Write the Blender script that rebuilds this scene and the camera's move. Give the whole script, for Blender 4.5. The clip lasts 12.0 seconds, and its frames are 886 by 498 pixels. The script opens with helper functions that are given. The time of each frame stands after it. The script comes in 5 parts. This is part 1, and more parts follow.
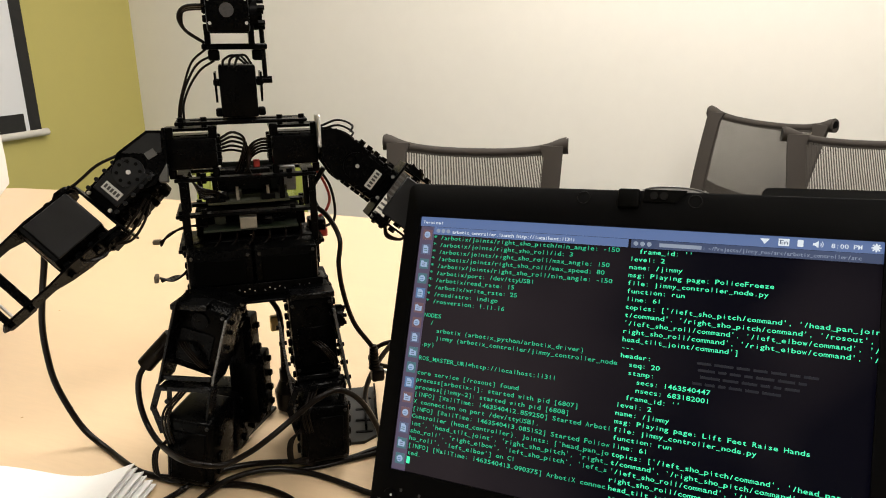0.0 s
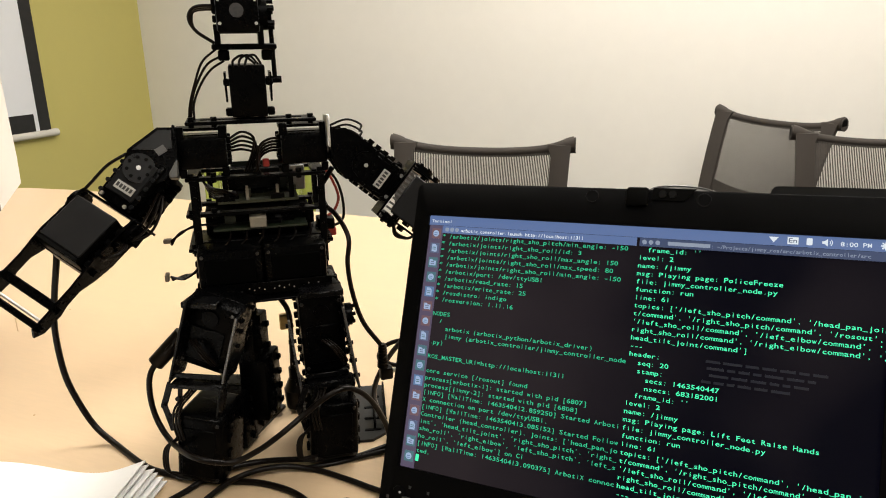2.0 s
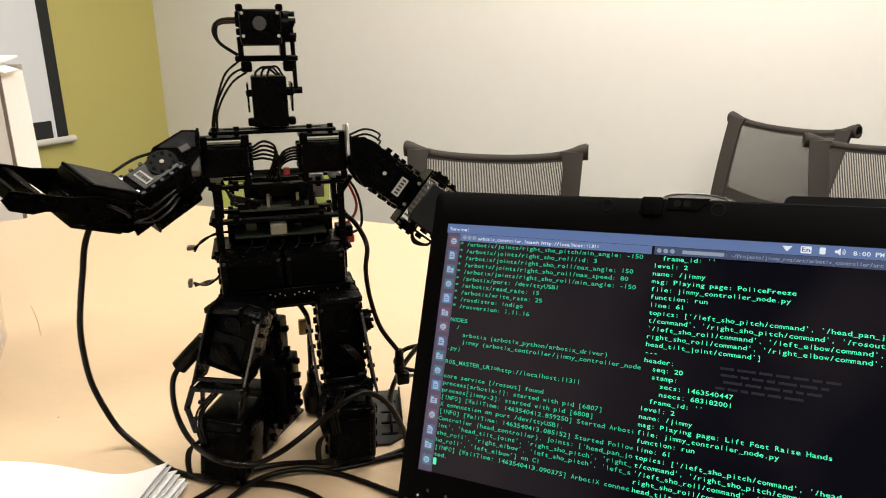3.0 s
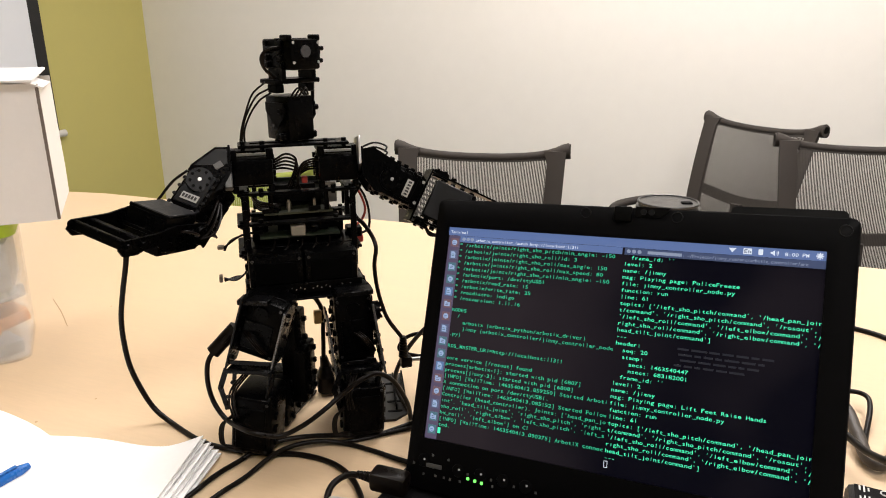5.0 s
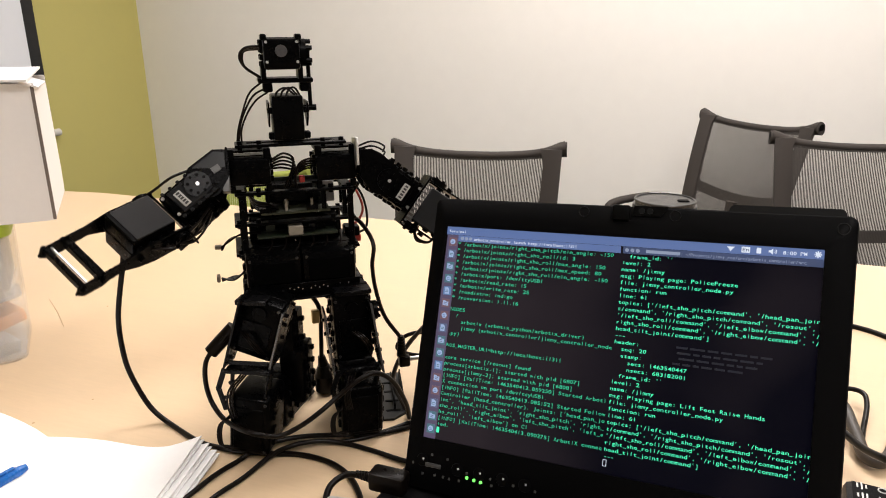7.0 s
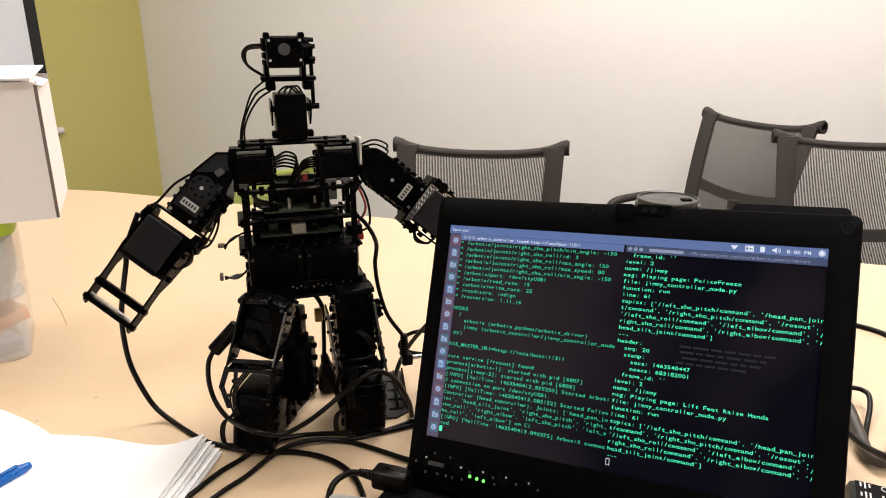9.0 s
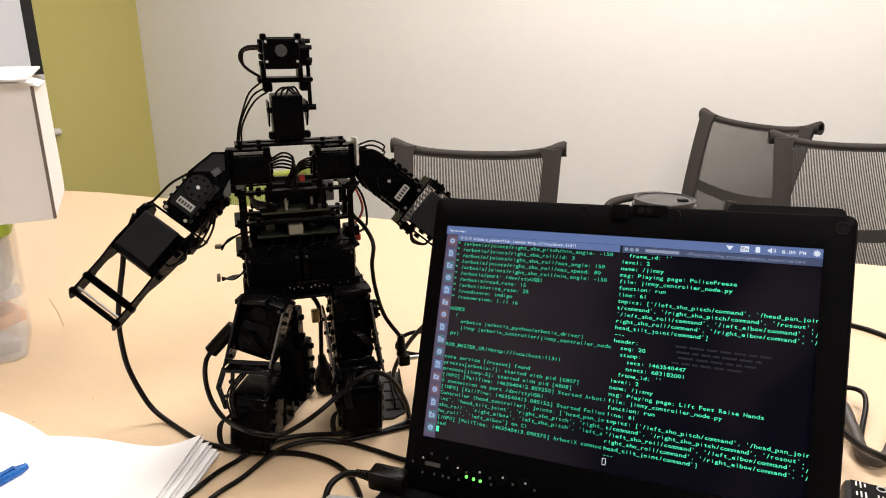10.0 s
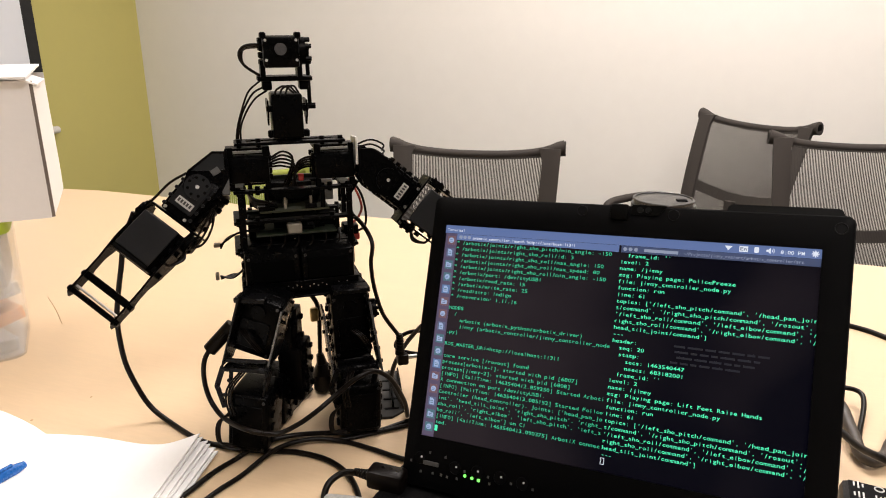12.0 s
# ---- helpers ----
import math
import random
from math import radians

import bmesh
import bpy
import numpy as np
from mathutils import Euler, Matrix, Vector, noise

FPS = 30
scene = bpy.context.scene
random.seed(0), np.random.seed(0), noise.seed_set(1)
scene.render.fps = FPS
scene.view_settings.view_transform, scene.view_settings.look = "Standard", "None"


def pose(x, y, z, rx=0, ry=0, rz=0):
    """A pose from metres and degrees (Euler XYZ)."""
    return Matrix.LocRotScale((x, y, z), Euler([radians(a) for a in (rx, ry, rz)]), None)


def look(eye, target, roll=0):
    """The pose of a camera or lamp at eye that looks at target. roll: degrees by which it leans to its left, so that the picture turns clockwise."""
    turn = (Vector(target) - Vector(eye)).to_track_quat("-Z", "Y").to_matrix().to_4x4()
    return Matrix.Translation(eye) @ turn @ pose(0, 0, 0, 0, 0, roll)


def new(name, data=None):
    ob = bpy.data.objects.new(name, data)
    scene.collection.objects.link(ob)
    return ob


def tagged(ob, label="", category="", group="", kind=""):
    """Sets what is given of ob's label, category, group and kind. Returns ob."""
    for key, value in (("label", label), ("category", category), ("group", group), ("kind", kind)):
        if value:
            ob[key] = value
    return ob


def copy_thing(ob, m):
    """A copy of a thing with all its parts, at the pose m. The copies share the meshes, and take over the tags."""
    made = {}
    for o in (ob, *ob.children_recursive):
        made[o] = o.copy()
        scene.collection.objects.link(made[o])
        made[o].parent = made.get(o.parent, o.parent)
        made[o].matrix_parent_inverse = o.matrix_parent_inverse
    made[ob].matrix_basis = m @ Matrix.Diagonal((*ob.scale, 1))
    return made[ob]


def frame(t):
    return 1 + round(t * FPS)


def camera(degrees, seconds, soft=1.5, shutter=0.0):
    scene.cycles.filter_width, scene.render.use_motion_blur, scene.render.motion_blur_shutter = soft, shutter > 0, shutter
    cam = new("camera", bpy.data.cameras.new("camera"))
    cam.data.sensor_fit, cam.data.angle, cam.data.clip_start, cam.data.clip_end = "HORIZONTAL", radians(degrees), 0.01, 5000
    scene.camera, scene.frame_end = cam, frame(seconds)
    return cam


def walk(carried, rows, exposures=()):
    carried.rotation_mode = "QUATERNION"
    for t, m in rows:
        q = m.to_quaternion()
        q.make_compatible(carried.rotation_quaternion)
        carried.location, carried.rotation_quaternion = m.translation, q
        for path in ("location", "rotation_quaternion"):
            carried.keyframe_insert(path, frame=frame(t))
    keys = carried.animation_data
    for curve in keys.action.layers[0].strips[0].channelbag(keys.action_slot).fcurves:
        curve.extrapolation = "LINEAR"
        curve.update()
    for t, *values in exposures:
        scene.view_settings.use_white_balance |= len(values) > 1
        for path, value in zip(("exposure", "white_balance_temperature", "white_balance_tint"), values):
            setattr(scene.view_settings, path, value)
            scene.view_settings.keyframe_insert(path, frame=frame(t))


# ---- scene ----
cam = camera(65.0, 12.0, soft=1.0, shutter=0.5)
PATH = [
    (0, (0.079, 0.201, 1.055), (-0.02, 2.109, 0.462), -0.3),
    (0.5, (0.08, 0.203, 1.055), (-0.022, 2.11, 0.46), -0.4),
    (1, (0.081, 0.202, 1.055), (-0.036, 2.108, 0.46), -0.5),
    (1.5, (0.078, 0.199, 1.055), (-0.035, 2.105, 0.459), -0.5),
    (2, (0.078, 0.199, 1.055), (-0.041, 2.105, 0.461), -0.5),
    (2.5, (0.078, 0.2, 1.056), (-0.043, 2.105, 0.461), -0.4),
    (3, (0.074, 0.19, 1.059), (-0.076, 2.099, 0.481), -0.6),
    (3.5, (0.069, 0.146, 1.08), (-0.055, 2.054, 0.494), -1.1),
    (3.7, (0.073, 0.136, 1.082), (-0.062, 2.038, 0.48), -0.9),
    (5.5, (0.063, 0.118, 1.088), (-0.03, 2.024, 0.488), -0.1),
    (6, (0.063, 0.12, 1.088), (-0.032, 2.024, 0.484), -0.3),
    (6.5, (0.063, 0.12, 1.088), (-0.027, 2.023, 0.48), -0.3),
    (7, (0.063, 0.119, 1.088), (-0.027, 2.023, 0.482), -0.3),
    (9, (0.062, 0.119, 1.088), (-0.033, 2.022, 0.478), -0.3),
    (9.5, (0.062, 0.119, 1.088), (-0.029, 2.022, 0.48), -0.3),
    (10, (0.063, 0.118, 1.088), (-0.026, 2.022, 0.481), -0.3),
    (10.5, (0.062, 0.118, 1.088), (-0.026, 2.021, 0.479), -0.2),
    (11, (0.062, 0.118, 1.088), (-0.026, 2.021, 0.481), -0.3),
    (11.5, (0.063, 0.117, 1.088), (-0.021, 2.021, 0.481), -0.1),
    (12, (0.063, 0.118, 1.088), (-0.023, 2.021, 0.479), -0.1),
]
walk(cam, [(t, look(eye, target, roll)) for t, eye, target, roll in PATH],
     exposures=[(0, 0.0, 6500, 9), (2.5, 0.0, 6500, 9), (3.7, 0.0, 6400, 11), (5.5, 0.0, 6250, 14), (9.5, 0.0, 6280, 15), (12, 0.0, 6420, 16)])

# ------------------------------------------------------------ light
CEIL = 2.7
world = bpy.data.worlds.new("world")
scene.world = world
world.use_nodes = True
world.node_tree.nodes["Background"].inputs[0].default_value = (1.0, 0.93, 0.84, 1)
world.node_tree.nodes["Background"].inputs[1].default_value = 0.05

ROOM = pose(0, 0, 0, 0, 0, -17.5)          # the room and the table lie turned against the world's axes


def ceiling_lamp(x, y, w, d, watts):
    data = bpy.data.lights.new("ceiling_lamp", "AREA")
    data.shape, data.size, data.size_y, data.energy = "RECTANGLE", w, d, watts
    data.color = (1.0, 0.94, 0.87)
    ob = new("ceiling_lamp", data)
    ob.matrix_world = ROOM @ pose(x, y, CEIL - 0.06)
    return ob


LAMPS = [(0.22, 1.95, 1.6, 0.6, 54.0), (0.9, -0.3, 0.6, 1.2, 27.0), (-1.1, 1.0, 0.6, 1.2, 12.0)]
for row in LAMPS:
    ceiling_lamp(*row)


# ------------------------------------------------------------ materials
def mat(name, base, rough=0.5, metal=0.0, vary=0.12, scale=30.0, bump=0.0, bscale=200.0, stretch=(1, 1, 1), rvary=0.1, coat=0.0, spec=0.5):
    """A painted, plastic or metal surface: base colour with two scales of variation, roughness variation and fine relief."""
    m = bpy.data.materials.new(name)
    m.use_nodes = True
    nt = m.node_tree
    b = nt.nodes["Principled BSDF"]
    b.inputs["Metallic"].default_value = metal
    b.inputs["Coat Weight"].default_value = coat
    b.inputs["Specular IOR Level"].default_value = spec
    tc = nt.nodes.new("ShaderNodeTexCoord")
    mp = nt.nodes.new("ShaderNodeMapping")
    mp.inputs["Scale"].default_value = stretch
    nt.links.new(tc.outputs["Object"], mp.inputs[0])
    outs = []
    for s, det in ((scale, 5), (scale * 9, 3)):
        n = nt.nodes.new("ShaderNodeTexNoise")
        n.inputs["Scale"].default_value, n.inputs["Detail"].default_value = s, det
        nt.links.new(mp.outputs[0], n.inputs[0])
        outs.append(n.outputs[0])
    mx = nt.nodes.new("ShaderNodeMath")
    mx.operation = "ADD"
    nt.links.new(outs[0], mx.inputs[0])
    nt.links.new(outs[1], mx.inputs[1])
    mr = nt.nodes.new("ShaderNodeMapRange")
    mr.inputs[1].default_value, mr.inputs[2].default_value = 0.6, 1.4
    mr.inputs[3].default_value, mr.inputs[4].default_value = 1 - vary, 1 + vary
    nt.links.new(mx.outputs[0], mr.inputs[0])
    cm = nt.nodes.new("ShaderNodeVectorMath")
    cm.operation = "SCALE"
    cm.inputs[0].default_value = base
    nt.links.new(mr.outputs[0], cm.inputs["Scale"])
    nt.links.new(cm.outputs[0], b.inputs["Base Color"])
    rr = nt.nodes.new("ShaderNodeMapRange")
    rr.inputs[1].default_value, rr.inputs[2].default_value = 0.6, 1.4
    rr.inputs[3].default_value, rr.inputs[4].default_value = max(0.02, rough - rvary), min(1, rough + rvary)
    nt.links.new(mx.outputs[0], rr.inputs[0])
    nt.links.new(rr.outputs[0], b.inputs["Roughness"])
    if bump:
        n = nt.nodes.new("ShaderNodeTexNoise")
        n.inputs["Scale"].default_value, n.inputs["Detail"].default_value = bscale, 4
        nt.links.new(mp.outputs[0], n.inputs[0])
        bp = nt.nodes.new("ShaderNodeBump")
        bp.inputs["Strength"].default_value, bp.inputs["Distance"].default_value = bump, 0.002
        nt.links.new(n.outputs[0], bp.inputs["Height"])
        nt.links.new(bp.outputs[0], b.inputs["Normal"])
    return m


def glow(name, colour, strength):
    m = bpy.data.materials.new(name)
    m.use_nodes = True
    b = m.node_tree.nodes["Principled BSDF"]
    b.inputs["Base Color"].default_value = (0.01, 0.01, 0.01, 1)
    b.inputs["Emission Color"].default_value = (*colour, 1)
    b.inputs["Emission Strength"].default_value = strength
    b.inputs["Roughness"].default_value = 0.3
    return m


def clear(name, colour=(0.9, 0.9, 0.88), rough=0.15):
    m = bpy.data.materials.new(name)
    m.use_nodes = True
    nt = m.node_tree
    b = nt.nodes["Principled BSDF"]
    b.inputs["Base Color"].default_value = (*colour, 1)
    b.inputs["Roughness"].default_value = rough
    b.inputs["Alpha"].default_value = 0.22
    b.inputs["IOR"].default_value = 1.45
    return m


def wood_mat(name):
    """Pale maple laminate with long soft grain."""
    m = mat(name, (0.60, 0.45, 0.29), 0.40, 0, 0.05, 6, 0.02, 300, (1, 7, 7), 0.06)
    return m


WALL = mat("wall_paint", (0.765, 0.745, 0.70), 0.75, 0, 0.02, 2, 0.12, 350)
GREEN = mat("green_paint", (0.49, 0.44, 0.14), 0.7, 0, 0.03, 2, 0.12, 350)
CEILM = mat("ceiling_tile", (0.8, 0.78, 0.74), 0.9, 0, 0.04, 8, 0.2, 120)
CARPET = mat("carpet", (0.10, 0.10, 0.10), 0.95, 0, 0.3, 60, 0.5, 400)
MAPLE = wood_mat("maple_laminate")
TABLEEDGE = mat("table_edge", (0.45, 0.30, 0.16), 0.5, 0, 0.1, 30)
BLACK = mat("black_anodised", (0.0008, 0.0008, 0.0009), 0.30, 0.0, 0.2, 60, 0.03, 900, spec=0.04)
SERVO = mat("black_servo_plastic", (0.0008, 0.0008, 0.0009), 0.30, 0, 0.2, 70, 0.06, 1500, spec=0.045)
RUBBER = mat("black_cable", (0.0035, 0.0022, 0.0016), 0.34, 0, 0.2, 40, spec=0.14)
SCREW = mat("bright_screw", (0.7, 0.7, 0.7), 0.3, 1.0, 0.1, 200)
DARKSCREW = mat("dark_screw", (0.05, 0.05, 0.05), 0.35, 0.8, 0.2, 200)
ALU = mat("bare_aluminium", (0.72, 0.72, 0.72), 0.35, 0.9, 0.08, 80)
STRIPE = mat("mirrored_stripes", (0.09, 0.088, 0.084), 0.5, 0, 0.2, 120)
COVER = mat("satin_grey_cover", (0.007, 0.0073, 0.0085), 0.36, 0, 0.15, 60, 0.04, 1200, spec=0.22)
SOLE = mat("dark_sole_plate", (0.020, 0.020, 0.020), 0.45, 0, 0.2, 80, spec=0.2)
DULL = mat("flange_and_window_grey", (0.07, 0.07, 0.068), 0.4, 0.3, 0.2, 90)
LABELM = mat("printed_label", (0.42, 0.42, 0.40), 0.5, 0, 0.1, 200)
INK = mat("label_ink", (0.03, 0.03, 0.03), 0.6, 0, 0.1, 200)
PCB = mat("circuit_board", (0.008, 0.014, 0.006), 0.4, 0, 0.3, 200, 0.1, 900)
PCBG = mat("olive_board", (0.016, 0.018, 0.006), 0.45, 0, 0.3, 250, 0.1, 900)
CONN = mat("cream_connector", (0.20, 0.18, 0.14), 0.45, 0, 0.1, 100)
REDP = mat("red_plastic", (0.4, 0.03, 0.02), 0.4, 0, 0.1, 100)
REDW = mat("red_wire", (0.35, 0.03, 0.015), 0.45, 0, 0.1, 100)
BRASS = mat("brass_plug", (0.45, 0.33, 0.14), 0.35, 0.9, 0.15, 150)
LIDM = mat("laptop_plastic", (0.004, 0.004, 0.0044), 0.5, 0, 0.15, 40, 0.15, 2500, spec=0.16)
BEZEL = mat("laptop_bezel", (0.0016, 0.0016, 0.0019), 0.45, 0, 0.2, 35, 0.12, 2500, spec=0.045)
KEYM = mat("key_plastic", (0.005, 0.005, 0.0055), 0.5, 0, 0.1, 100, spec=0.15)
GREYPR = mat("grey_print", (0.045, 0.045, 0.045), 0.5, 0, 0.1, 100)
WHITEPR = mat("white_print", (0.62, 0.62, 0.60), 0.5, 0, 0.05, 100)
PAPER = mat("paper", (0.88, 0.88, 0.88), 0.8, 0, 0.02, 20, 0.05, 400)
CARD = mat("white_cardboard", (0.76, 0.74, 0.72), 0.6, 0, 0.02, 15, 0.05, 300)
CARDE = mat("cardboard_edge", (0.16, 0.13, 0.11), 0.8, 0, 0.2, 150, 0.2, 600)
LIME = mat("lime_plastic", (0.30, 0.42, 0.02), 0.4, 0, 0.05, 30)
TUBM = clear("clear_plastic")
ORANGE = mat("orange_part", (0.62, 0.28, 0.10), 0.5, 0, 0.25, 40)
GREYP = mat("grey_part", (0.34, 0.34, 0.34), 0.5, 0, 0.3, 40)
PENB = mat("pen_blue", (0.01, 0.12, 0.45), 0.25, 0, 0.05, 60)
CHAIRF = mat("chair_frame", (0.040, 0.034, 0.030), 0.7, 0, 0.12, 40, 0.15, 500, spec=0.25)
CHAIRM = mat("chair_mesh", (0.055, 0.049, 0.044), 0.75, 0, 0.15, 80, spec=0.2)
LIMEM = mat("lime_mesh", (0.25, 0.29, 0.05), 0.7, 0, 0.1, 60)
SCREENW = mat("projection_fabric", (0.72, 0.74, 0.78), 0.8, 0, 0.01, 5)
SCREENB = mat("screen_border", (0.012, 0.012, 0.012), 0.8, 0, 0.1, 30)
SCREENR = mat("screen_batten", (0.62, 0.60, 0.55), 0.5, 0, 0.05, 30)
LENSM = mat("lens_ring", (0.05, 0.05, 0.054), 0.35, 0.1, 0.4, 400)
GREYC = mat("grey_cable", (0.034, 0.027, 0.021), 0.5, 0, 0.1, 40)
BLACKM = mat("mug_lid", (0.008, 0.008, 0.008), 0.35, 0, 0.1, 60)
STEEL = mat("brushed_steel", (0.55, 0.55, 0.54), 0.3, 1.0, 0.1, 60)
WEAVE = mat("socket_black", (0.0015, 0.0015, 0.0015), 0.6, 0, 0.1, 60, spec=0.05)
# lighter, shinier black for sheet edges that catch the light
EDGEM = mat("shinier_black_sheet", (0.0015, 0.0015, 0.0018), 0.28, 0.0, 0.15, 90, 0.01, 900, spec=0.13)
MATTE = mat("matt_black", (0.0008, 0.0008, 0.0008), 0.6, 0, 0.2, 60, 0.05, 900, spec=0.02)
# bare leg plate edges: the glint along them is put into a paler base
RAILM = mat("bare_edge_glint", (0.10, 0.10, 0.10), 0.3, 0.6, 0.2, 90, spec=0.5)
WIREEND = mat("crimped_wire_end", (0.11, 0.085, 0.06), 0.5, 0.2, 0.2, 300)
LIGHTM = glow("lamp_diffuser", (1.0, 0.92, 0.8), 6.0)


# ------------------------------------------------------------ mesh helpers
def box(bm, c, s, m=None, bev=0.0, seg=2):
    g = bmesh.ops.create_cube(bm, size=1, matrix=(m or Matrix()) @ Matrix.Translation(c) @ Matrix.Diagonal((*s, 1)))
    if bev:
        es = list({e for v in g["verts"] for e in v.link_edges})
        bmesh.ops.bevel(bm, geom=es, offset=bev, segments=seg, affect="EDGES", profile=0.5)
    return bm


def rod(bm, p0, p1, r, seg=12, r2=None, m=None):
    a, b = Vector(p0), Vector(p1)
    if m is not None:
        a, b = m @ a, m @ b
    d = b - a
    t = Matrix.Translation((a + b) / 2) @ d.to_track_quat("Z", "Y").to_matrix().to_4x4()
    bmesh.ops.create_cone(bm, cap_ends=True, segments=seg, radius1=r, radius2=r if r2 is None else r2, depth=d.length, matrix=t)
    return bm


def slab(bm, outline, y0, y1, m=None, axis="Y"):
    """A plate: an outline in two coordinates, thick along the third."""
    m = m or Matrix()

    def at(p, h):
        return m @ Vector({"Y": (p[0], h, p[1]), "X": (h, p[0], p[1]), "Z": (p[0], p[1], h)}[axis])
    a = [bm.verts.new(at(p, y0)) for p in outline]
    b = [bm.verts.new(at(p, y1)) for p in outline]
    n = len(a)
    bm.faces.new(a)
    bm.faces.new(b[::-1])
    for i in range(n):
        bm.faces.new((a[i], b[i], b[(i + 1) % n], a[(i + 1) % n]))
    return bm


def smooth_points(pts, n=8):
    p = [Vector(q) for q in pts]
    p = [2 * p[0] - p[1], *p, 2 * p[-1] - p[-2]]
    out = []
    for i in range(1, len(p) - 2):
        for k in range(n):
            t = k / n
            out.append(0.5 * (2 * p[i] + (p[i + 1] - p[i - 1]) * t + (2 * p[i - 1] - 5 * p[i] + 4 * p[i + 1] - p[i + 2]) * t * t
                              + (3 * p[i] - p[i - 1] - 3 * p[i + 1] + p[i + 2]) * t ** 3))
    return out + [p[-2]]


def tube(bm, pts, r, seg=8, n=8):
    """A cable along a smooth line through the points."""
    line = smooth_points(pts, n)
    rings, up = [], None
    for i, q in enumerate(line):
        d = (line[min(i + 1, len(line) - 1)] - line[max(i - 1, 0)]).normalized()
        if up is None:
            up = d.orthogonal().normalized()
        up = (up - d * up.dot(d)).normalized()
        s = d.cross(up)
        rings.append([bm.verts.new(q + (up * math.cos(a) + s * math.sin(a)) * r) for a in (2 * math.pi * k / seg for k in range(seg))])
    for a, b in zip(rings, rings[1:]):
        for k in range(seg):
            bm.faces.new((a[k], a[(k + 1) % seg], b[(k + 1) % seg], b[k]))
    bm.faces.new(rings[0][::-1])
    bm.faces.new(rings[-1])
    return bm


def mesh_of(name, bm, material, smooth=False):
    bmesh.ops.recalc_face_normals(bm, faces=bm.faces)
    me = bpy.data.meshes.new(name)
    bm.to_mesh(me)
    bm.free()
    me.materials.append(material)
    if smooth:
        me.polygons.foreach_set("use_smooth", [True] * len(me.polygons))
        me.set_sharp_from_angle(angle=radians(38))
    return me


def part(name, bm, material, parent, label="", smooth=True, m=None):
    ob = new(name, mesh_of(name, bm, material, smooth))
    ob.parent = parent
    if m is not None:
        ob.matrix_basis = m
    return tagged(ob, label)


def same_part(name, me, parent, m):
    ob = new(name, me)
    ob.parent, ob.matrix_basis = parent, m
    return ob


def thing(name, m, label, category, group="", kind=""):
    ob = new(name)
    ob.matrix_world = m
    ob.empty_display_size = 0.02
    return tagged(ob, label, category, group, kind)


def solid(name, bm, material, label, category, kind="", m=None, smooth=True):
    ob = new(name, mesh_of(name, bm, material, smooth))
    if m is not None:
        ob.matrix_world = m
    return tagged(ob, label, category, "", kind)


B = bmesh.new

# ------------------------------------------------------------ the room
X0, X1, Y0, Y1 = -2.53, 3.2, -2.4, 2.9
solid("floor", box(B(), ((X0 + X1) / 2, (Y0 + Y1) / 2, -0.05), (X1 - X0 + 0.4, Y1 - Y0 + 0.4, 0.1)), CARPET, "dark grey carpet floor", "floor", "structure", ROOM, False)
solid("ceiling", box(B(), ((X0 + X1) / 2, (Y0 + Y1) / 2, CEIL + 0.05), (X1 - X0 + 0.4, Y1 - Y0 + 0.4, 0.1)), CEILM, "plain white office ceiling", "ceiling", "structure", ROOM, False)
solid("wall_north", box(B(), ((X0 + X1) / 2, Y1 + 0.06, CEIL / 2), (X1 - X0, 0.12, CEIL)), WALL, "plain off-white painted wall behind the chairs", "wall", "structure", ROOM, False)
solid("wall_south", box(B(), ((X0 + X1) / 2, Y0 - 0.06, CEIL / 2), (X1 - X0, 0.12, CEIL)), WALL, "plain off-white painted wall", "wall", "structure", ROOM, False)
solid("wall_east", box(B(), (X1 + 0.06, (Y0 + Y1) / 2, CEIL / 2), (0.12, Y1 - Y0, CEIL)), WALL, "plain off-white painted wall", "wall", "structure", ROOM, False)
solid("wall_west", box(B(), (X0 - 0.06, (Y0 + Y1) / 2, CEIL / 2), (0.12, Y1 - Y0, CEIL)), GREEN, "olive green painted accent wall", "wall", "structure", ROOM, False)


def ceiling_fixture(x, y, w, d):
    t = thing("ceiling_light", ROOM @ pose(x, y, CEIL), "recessed fluorescent ceiling light with a white diffuser", "ceiling light", "ceiling lights")
    bm = B()
    for sx in (-1, 1):
        box(bm, (sx * (w / 2 + 0.015), 0, -0.015), (0.03, d + 0.06, 0.03))
        box(bm, (0, sx * (d / 2 + 0.015), -0.015), (w, 0.03, 0.03))
    part("frame", bm, CEILM, t, smooth=False)
    part("diffuser", box(B(), (0, 0, -0.012), (w, d, 0.008)), LIGHTM, t, smooth=False)


for x, y, w, d, _ in LAMPS:
    ceiling_fixture(x, y, w, d)

# projection screen on the green wall
SCRX, SCRY, SCRZ = X0 + 0.02, 2.312, 0.69


